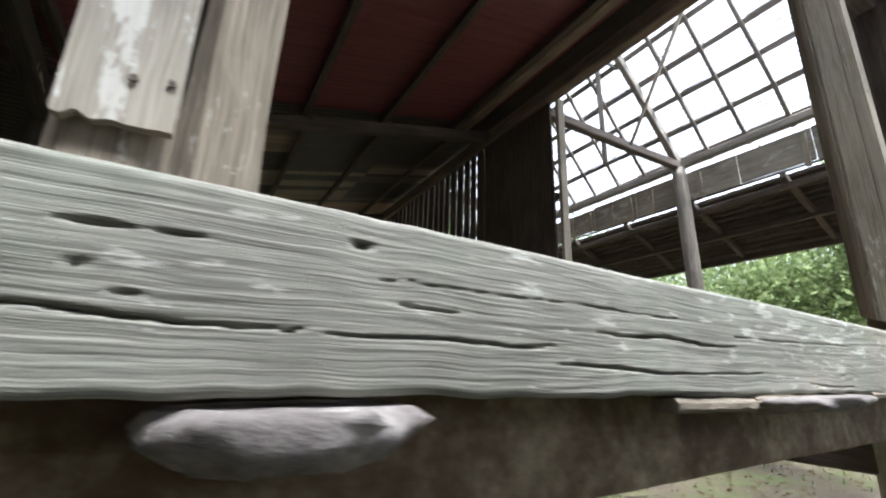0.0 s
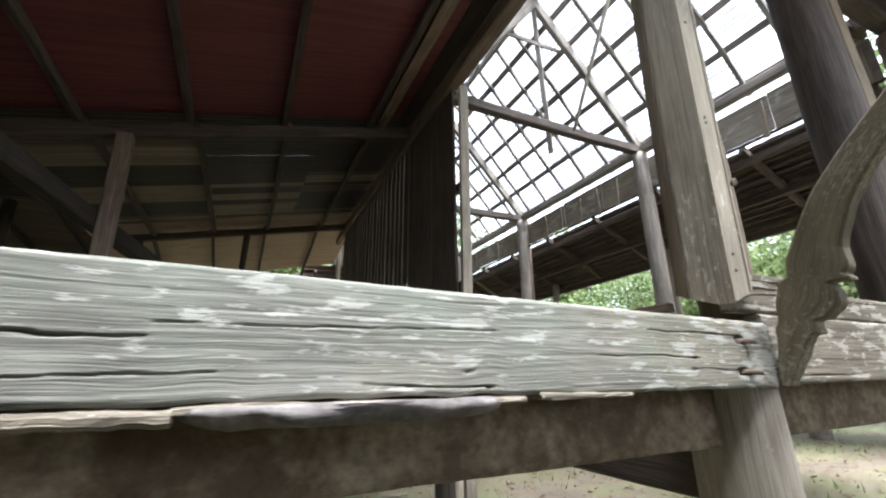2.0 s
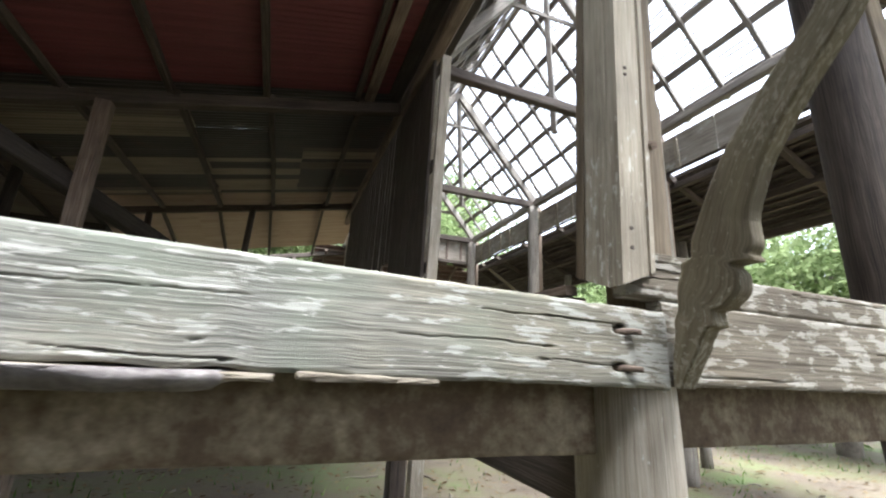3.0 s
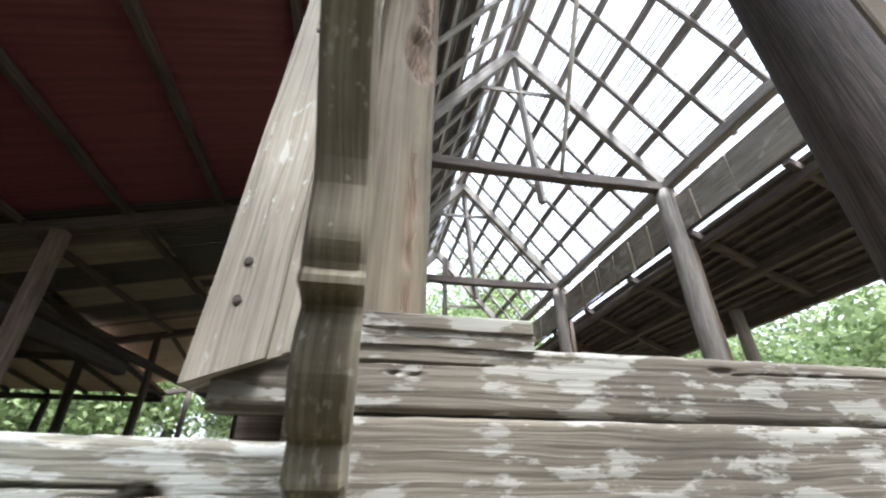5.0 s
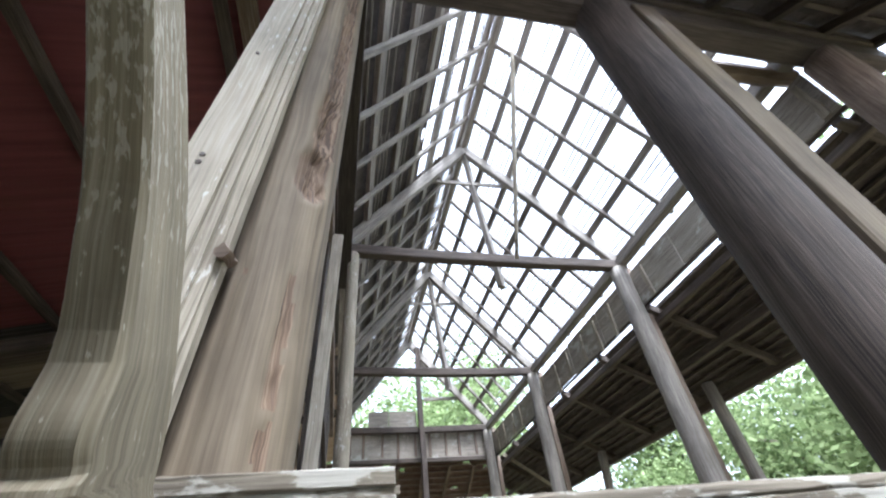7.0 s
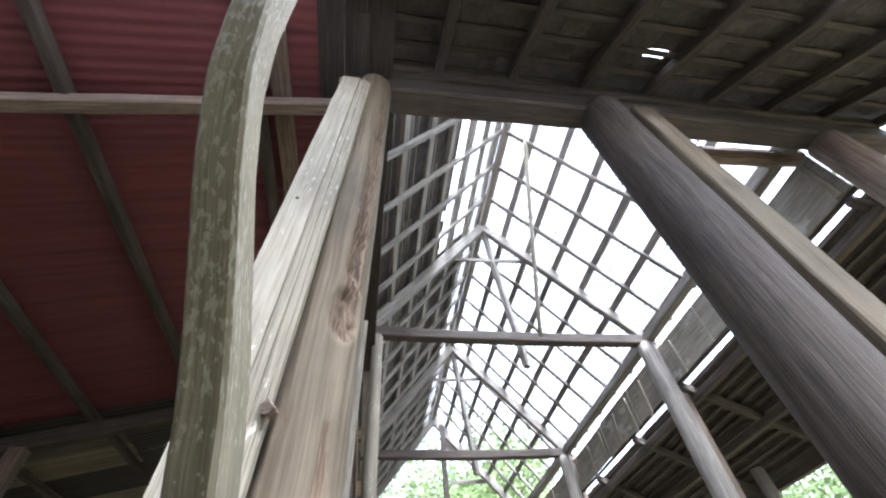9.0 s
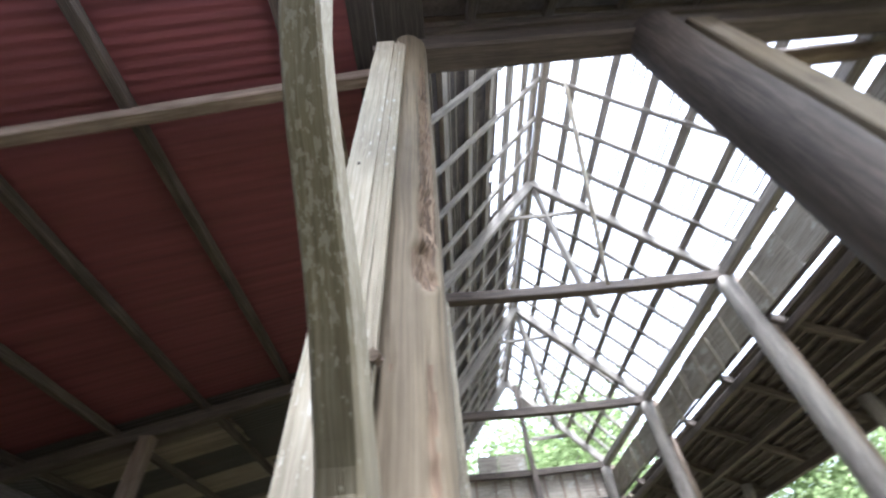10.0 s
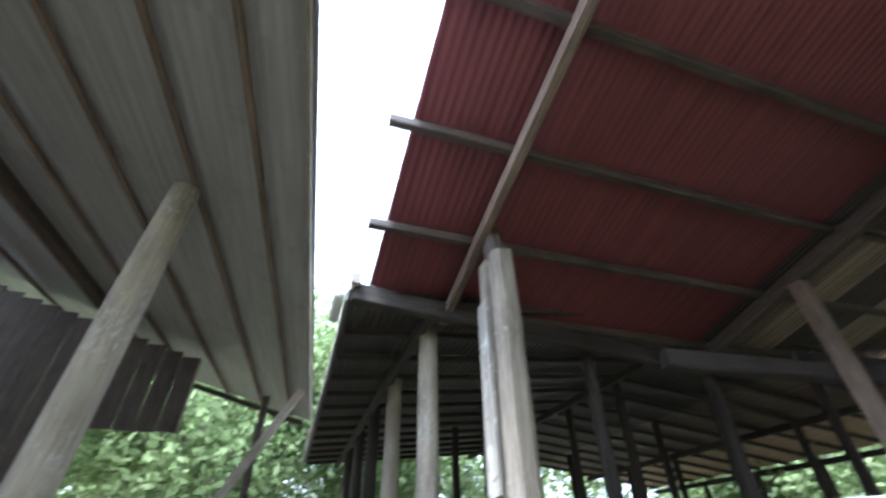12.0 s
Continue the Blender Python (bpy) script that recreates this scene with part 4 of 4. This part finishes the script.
member("king_post", DARK_WOOD, end_wall, (6.5, 10.38, 0), (6.44, 10.4, 7.5), 0.13, 0.13, up=(0, 1, 0), n=14, wob=0.02)
END_UP = Vector((0, -1.75, 0.85))
tiles(end_wall, (3.6, 12.5, 3.62), (1, 0, 0), END_UP, 27, 10, gone=0.02)
for k in range(9):
    member("batten", BROWN_WOOD, end_wall, (3.6, 12.42 - 0.2 * k, 3.62 + 0.097 * k), (8.75, 12.42 - 0.2 * k, 3.62 + 0.097 * k), 0.05, 0.035)
for k in range(8):
    member("rafter", BROWN_WOOD, end_wall, (3.9 + 0.66 * k, 12.5, 3.5), (3.9 + 0.66 * k, 10.75, 4.36), 0.07, 0.08, n=5)
for x in (4.0, 6.1, 8.3):
    member("post", BROWN_WOOD, end_wall, (x, 12.2, 0), (x, 12.2, 3.6), 0.14, 0.14, up=(0, 1, 0))
prop = thing("fallen_timber", "thin pale rafter slipped down beside the far lean-to", "timber", "fallen timbers")
member("shaft", PALE_WOOD, prop, (8.5, 10.2, 4.45), (9.6, 9.2, 3.2), 0.06, 0.08, n=6)

joist = thing("floor_joist", "dark heavy joist running inwards from the corner post", "joist")
member("joist", DARK_WOOD, joist, (4.12, 0.3, 1.0), (4.12, 3.4, 1.0), 0.14, 0.24, n=8)
member("stub_post", DARK_WOOD, joist, (4.12, 3.0, 0), (4.12, 3.0, 0.9), 0.16, 0.16, up=(0, 1, 0))

# ---- lower roof beyond the aisle ----
low_roof = thing("low_roof", "dark low roof on many posts beyond the aisle", "roof", kind="structure")
LX0, LX1 = -9.9, -0.3


def low_z(y):
    return 3.66 + 0.1 * (y + 0.7) if y < 4.2 else 4.15 - 0.12 * (y - 4.2)


for k in range(13):
    x = LX1 - 0.1 - 0.78 * k
    timber(Geo(), (x, -0.72, low_z(-0.72)), (x, 4.2, low_z(4.2)), 0.06, 0.08, n=6).part("rafter", SHADED_WOOD, low_roof)
    timber(Geo(), (x, 4.2, low_z(4.2)), (x, 10.8, low_z(10.8)), 0.06, 0.08, n=6).part("rafter", SHADED_WOOD, low_roof)
for y0, y1, mat in ((-0.8, 1.0, SHADED_SHEET), (0.98, 2.6, SHADED_SHEET), (2.58, 4.25, SHADED_SHEET), (4.2, 6.4, SHADED_SHEET), (6.38, 8.6, BROWN_SHEET), (8.58, 10.9, TAN_SHEET)):
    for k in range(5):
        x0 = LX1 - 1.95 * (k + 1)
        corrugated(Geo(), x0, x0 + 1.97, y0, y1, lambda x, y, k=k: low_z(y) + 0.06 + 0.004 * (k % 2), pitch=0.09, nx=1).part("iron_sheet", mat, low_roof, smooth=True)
member("cross_beam", SHADED_WOOD, low_roof, (-0.3, -0.75, 3.70), (-0.78, 4.1, 3.58), 0.12, 0.2, n=10)
member("eave_board", ROOF_WOOD, low_roof, (LX1, -0.8, low_z(-0.8)), (LX0, -0.8, low_z(-0.8)), 0.03, 0.09, n=14)
member("eave_block", PALE_WOOD, low_roof, (-0.15, -0.74, 3.80), (-0.55, -0.72, 3.82), 0.1, 0.12, n=4)
for y in (0.1, 4.1, 8.2, 10.8):
    member("beam", SHADED_WOOD, low_roof, (LX0, y, low_z(y) - 0.1), (LX1, y, low_z(y) - 0.1), 0.1, 0.12, n=12)
pipe = Geo()
log(pipe, (-0.28, -0.88, 3.66), (-0.8, -0.88, 3.64), 0.055, 0.055, sides=18, n=3, wob=0, bend=0)
tagged(pipe.part("gutter_pipe", PIPE, smooth=True), "short white plastic pipe end at the eave", "pipe")
chip = Geo()
timber(chip, (-0.64, 3.25, 3.56), (-0.67, 3.62, 3.54), 0.02, 0.06, n=6, taper=0.4)
tagged(chip.part("wood_splinter", PALE_WOOD), "fresh pale splinter on the dark cross beam", "splinter")
for i, x in enumerate((-0.85, -2.7, -4.3, -6.0, -7.8)):
    for j, y in enumerate((0.2, 2.3, 4.2, 6.3, 8.2, 10.8)):
        p = thing("low_roof_post", "round post under the low dark roof", "post", "low roof posts")
        # Pale wood for sunlit front posts; deeper ones have the shade in their colour.
        log(Geo(), (x + random.uniform(-0.1, 0.1), y, -0.05), (x, y, low_z(y) - 0.05), 0.12 if j == 0 else 0.09, 0.1 if j == 0 else 0.075, sides=12, n=8).part("shaft", POST_WOOD if j == 0 and i < 2 else SHADED_WOOD, p, smooth=True)

# ---- neighbouring shed behind the walker ----
PIVOT = pose(2.33, -1.33, 0)
SKEW = PIVOT @ pose(0, 0, 0, 0, 0, -3.2) @ PIVOT.inverted()
shed = thing("neighbour_roof", "grey corrugated shed roof with joists, seen from below", "roof", kind="structure")


def shed_z(y):
    return 3.85 - 0.28 * (y + 1.3)


for k in range(7):
    x0 = -6.4 + 2.1 * k
    for y0, y1 in ((-4.2, -1.3), (-7.2, -4.18)):
        corrugated(Geo(), x0, x0 + 2.12, y0, y1, lambda x, y, k=k: shed_z(y) + 0.06 + 0.003 * (k % 2), pitch=0.09, nx=1, amp=0.0025).part("iron_sheet", GREY_SHEET, shed, smooth=True)
for y in (-1.75, -2.35, -3.1, -3.9, -4.8, -5.8, -6.8):
    timber(Geo(), (-6.35, y, shed_z(y) + 0.01), (7.4, y, shed_z(y) + 0.01), 0.05, 0.05, n=14).part("joist", BROWN_WOOD, shed)
for x in (-6.2, 5.0):
    timber(Geo(), (x, -1.5, shed_z(-1.5) - 0.08), (x, -7.2, shed_z(-7.2) - 0.08), 0.08, 0.1, n=6).part("rafter", DARK_WOOD, shed)
member("eave_board", PALE_WOOD, shed, (-6.4, -1.33, shed_z(-1.33) + 0.0), (7.4, -1.36, shed_z(-1.33) + 0.02), 0.022, 0.09, n=20)
member("gable_board", PALE_WOOD, shed, (-6.4, -1.33, shed_z(-1.33)), (-6.4, -1.36, shed_z(-1.33) - 0.6), 0.05, 0.03, up=(1, 0, 0), n=4)
for y in (-4.4,):
    member("beam", DARK_WOOD, shed, (-6.4, y, shed_z(y) - 0.1), (7.4, y, shed_z(y) - 0.1), 0.1, 0.12, n=14)
for a, b, r, mat in (((0.55, -2.3, -0.05), (0.34, -2.3, shed_z(-2.3) - 0.05), 0.13, POST_WOOD), ((-4.7, -1.7, -0.05), (-4.7, -1.7, shed_z(-1.7) - 0.08), 0.07, DARK_WOOD),
                     ((-4.9, -4.4, -0.05), (-4.9, -4.4, 4.3), 0.1, DARK_WOOD), ((0.5, -4.4, -0.05), (0.4, -4.4, 4.3), 0.1, DARK_WOOD), ((5.5, -2.3, -0.05), (5.5, -2.3, shed_z(-2.3) - 0.1), 0.12, POST_WOOD)):
    p = thing("shed_post", "round leaning post under the neighbouring shed roof", "post", "shed posts")
    log(Geo(), a, b, r, r * 0.85).part("shaft", mat, p, smooth=True)
shed.matrix_world = SKEW
brace = thing("shed_brace", "slanting brown board propping the shed eave", "brace")
member("board", POST_WOOD, brace, (-3.93, -3.15, -0.05), (-3.93, -1.12, 3.8), 0.05, 0.14, n=8)
side_wall = thing("wall_shed_side", "dark hanging board wall at the end of the shed", "wall", kind="structure")
for k in range(15):
    y = -3.0 - 0.29 * k
    member("board", DARK_WOOD, side_wall, (-4.35, y, 3.1 + random.uniform(-0.05, 0.05) - (2.9 if k > 5 else 0.0)), (-4.35, y, shed_z(y)), 0.28, 0.025, up=(1, 0, 0), n=4, wob=0.004)
member("edge_board", PALE_WOOD, side_wall, (-4.33, -2.84, 3.1), (-4.33, -2.84, shed_z(-2.84)), 0.03, 0.05, up=(1, 0, 0), n=4)
back_wall = thing("wall_shed", "dark board wall at the back of the neighbouring shed", "wall", kind="structure")
for k in range(42):
    x = -5.0 + 0.3 * k
    member("board", DARK_WOOD, back_wall, (x, -7.3, 0), (x, -7.3, 5.2), 0.29, 0.03, up=(0, 1, 0), n=4, wob=0.004)


# ---- trees and grass ----
def tree(name, height, spread, leaves, mat, seed, leaf=0.11):
    rnd = random.Random(seed)
    t = thing(name, "broad green tree with loose leafy crown", "tree", "trees round the hall")
    trunk, tips = Geo(), []
    top = Vector((rnd.uniform(-0.5, 0.5), rnd.uniform(-0.5, 0.5), height * 0.55))
    log(trunk, (0, 0, -0.2), top, 0.22, 0.12, sides=10, n=8, bend=0.25)
    for k in range(11):
        a = rnd.uniform(0, 6.28)
        start = top * rnd.uniform(0.45, 1.0)
        end = start + Vector((math.cos(a) * spread * rnd.uniform(0.4, 0.9), math.sin(a) * spread * rnd.uniform(0.4, 0.9), height * rnd.uniform(0.0, 0.4)))
        log(trunk, start, end, 0.08, 0.025, sides=6, n=5, bend=0.2)
        tips += [end, start.lerp(end, 0.65), end + Vector((rnd.gauss(0, 0.5), rnd.gauss(0, 0.5), rnd.gauss(0.3, 0.4)))]
    trunk.part("trunk", BARK, t, smooth=True)
    crown = Geo()
    for k in range(leaves):
        c = rnd.choice(tips)
        p = c + Vector((rnd.gauss(0, spread * 0.23), rnd.gauss(0, spread * 0.23), rnd.gauss(-0.1, height * 0.085)))
        d = Vector((rnd.gauss(0, 1), rnd.gauss(0, 1), rnd.gauss(-0.3, 0.6))).normalized()
        w = d.cross(Vector((rnd.gauss(0, 1), rnd.gauss(0, 1), rnd.gauss(0, 1)))).normalized()
        s = leaf * rnd.uniform(0.7, 1.5)
        base = len(crown.v)
        crown.v += [tuple(p), tuple(p + d * s * 0.5 + w * s * 0.32), tuple(p + d * s * 1.2), tuple(p + d * s * 0.5 - w * s * 0.32)]
        crown.f.append((base, base + 1, base + 2, base + 3))
        crown.uv.append(((0, 0), (1, 0), (1, 1), (0, 1)))
    tagged(crown.part("crown", mat, t), kind="stuff")
    return t


kinds = [tree("tree", 8.0, 2.6, 13000, LEAF_A, 3, 0.13), tree("tree", 6.5, 2.4, 12500, LEAF_B, 8, 0.125), tree("tree", 5.0, 2.4, 12500, LEAF_A, 21, 0.115)]
spots = [(16.0, 1.5), (16.0, 7.5), (15.8, 12.5), (18.5, 4.5), (20.5, 0.5), (21.0, 9.0), (17.5, 15.0), (14.0, -3.5), (12.5, 16.0), (8.5, 18.0), (5.0, 19.5), (1.5, 17.0), (-2.5, 18.0),
         (-6.5, 17.0), (-11.0, 16.0), (-14.5, 11.0), (-15.5, 6.5), (-15.0, 2.0), (-13.0, -1.4), (-14.5, -5.0), (-11.5, -4.0), (-17.0, -2.0), (-18.0, -8.0), (-10.0, -8.5), (7.0, 23.0), (11.0, 22.0), (-20.0, 3.0),
         (-1.0, 22.0), (19.0, -4.0), (14.2, 4.6), (-12.2, 0.8), (-9.0, 13.8), (-4.0, 14.4), (2.8, 14.6)]
for i, (x, y) in enumerate(spots):
    s = random.uniform(0.85, 1.25) * (1.25 if y > 16.5 and x < 9 else 0.9 if x > 12 else 1.35 if y < 3 else 1.2)
    m = pose(x, y, 0, 0, 0, random.uniform(0, 360)) @ Matrix.Diagonal((s, s, s * random.uniform(0.9, 1.15), 1))
    if i < 3:
        kinds[i].matrix_world = pose(x, y, 0)
    else:
        copy_thing(kinds[i % 3], m)

tuft = Geo()
for k in range(5000):
    x, y = random.uniform(-6, 16), random.uniform(0.6, 14)
    if noise.noise((x * 0.5, y * 0.5, 2)) < -0.1:
        continue
    z, a, h = ground_height(x, y), random.uniform(0, 6.28), random.uniform(0.03, 0.11)
    base = len(tuft.v)
    dx, dy = math.cos(a) * 0.012, math.sin(a) * 0.012
    tuft.v += [(x - dx, y - dy, z - 0.01), (x + dx, y + dy, z - 0.01), (x + random.uniform(-0.05, 0.05), y + random.uniform(-0.05, 0.05), z + h)]
    tuft.f.append((base, base + 1, base + 2))
    tuft.uv.append(((0, 0), (1, 0), (0.5, 1)))
tagged(tuft.part("grass", GRASS), "sparse low grass on bare earth", "grass", kind="stuff")

litter = Geo()
for k in range(9000):
    x, y = random.uniform(-3, 14), random.uniform(0.4, 10)
    z, a, r = ground_height(x, y) + random.uniform(0.004, 0.02), random.uniform(0, 6.28), random.uniform(0.02, 0.06)
    d, w = Vector((math.cos(a), math.sin(a), random.uniform(-0.3, 0.3))) * r, Vector((-math.sin(a), math.cos(a), random.uniform(-0.3, 0.3))) * r * 0.4
    p, base = Vector((x, y, z)), len(litter.v)
    litter.v += [tuple(p - d), tuple(p + w), tuple(p + d), tuple(p - w)]
    litter.f.append((base, base + 1, base + 2, base + 3))
    litter.uv.append(((0, 0), (1, 0), (1, 1), (0, 1)))
tagged(litter.part("leaf_litter", LITTER), "dry brown leaf litter on the earth floor", "leaves", kind="stuff")
for k in range(26):
    x, y, a = random.uniform(2, 10), random.uniform(1.5, 7), random.uniform(0, 6.28)
    r = random.uniform(0.2, 0.6)
    twig = Geo()
    log(twig, (x, y, ground_height(x, y) + 0.012), (x + r * math.cos(a), y + r * math.sin(a), ground_height(x, y) + 0.02), 0.012, 0.006, sides=6, n=5, bend=0.05)
    tagged(twig.part("fallen_stick", BARK, smooth=True), "dry fallen stick lying on the earth", "stick", "fallen sticks")
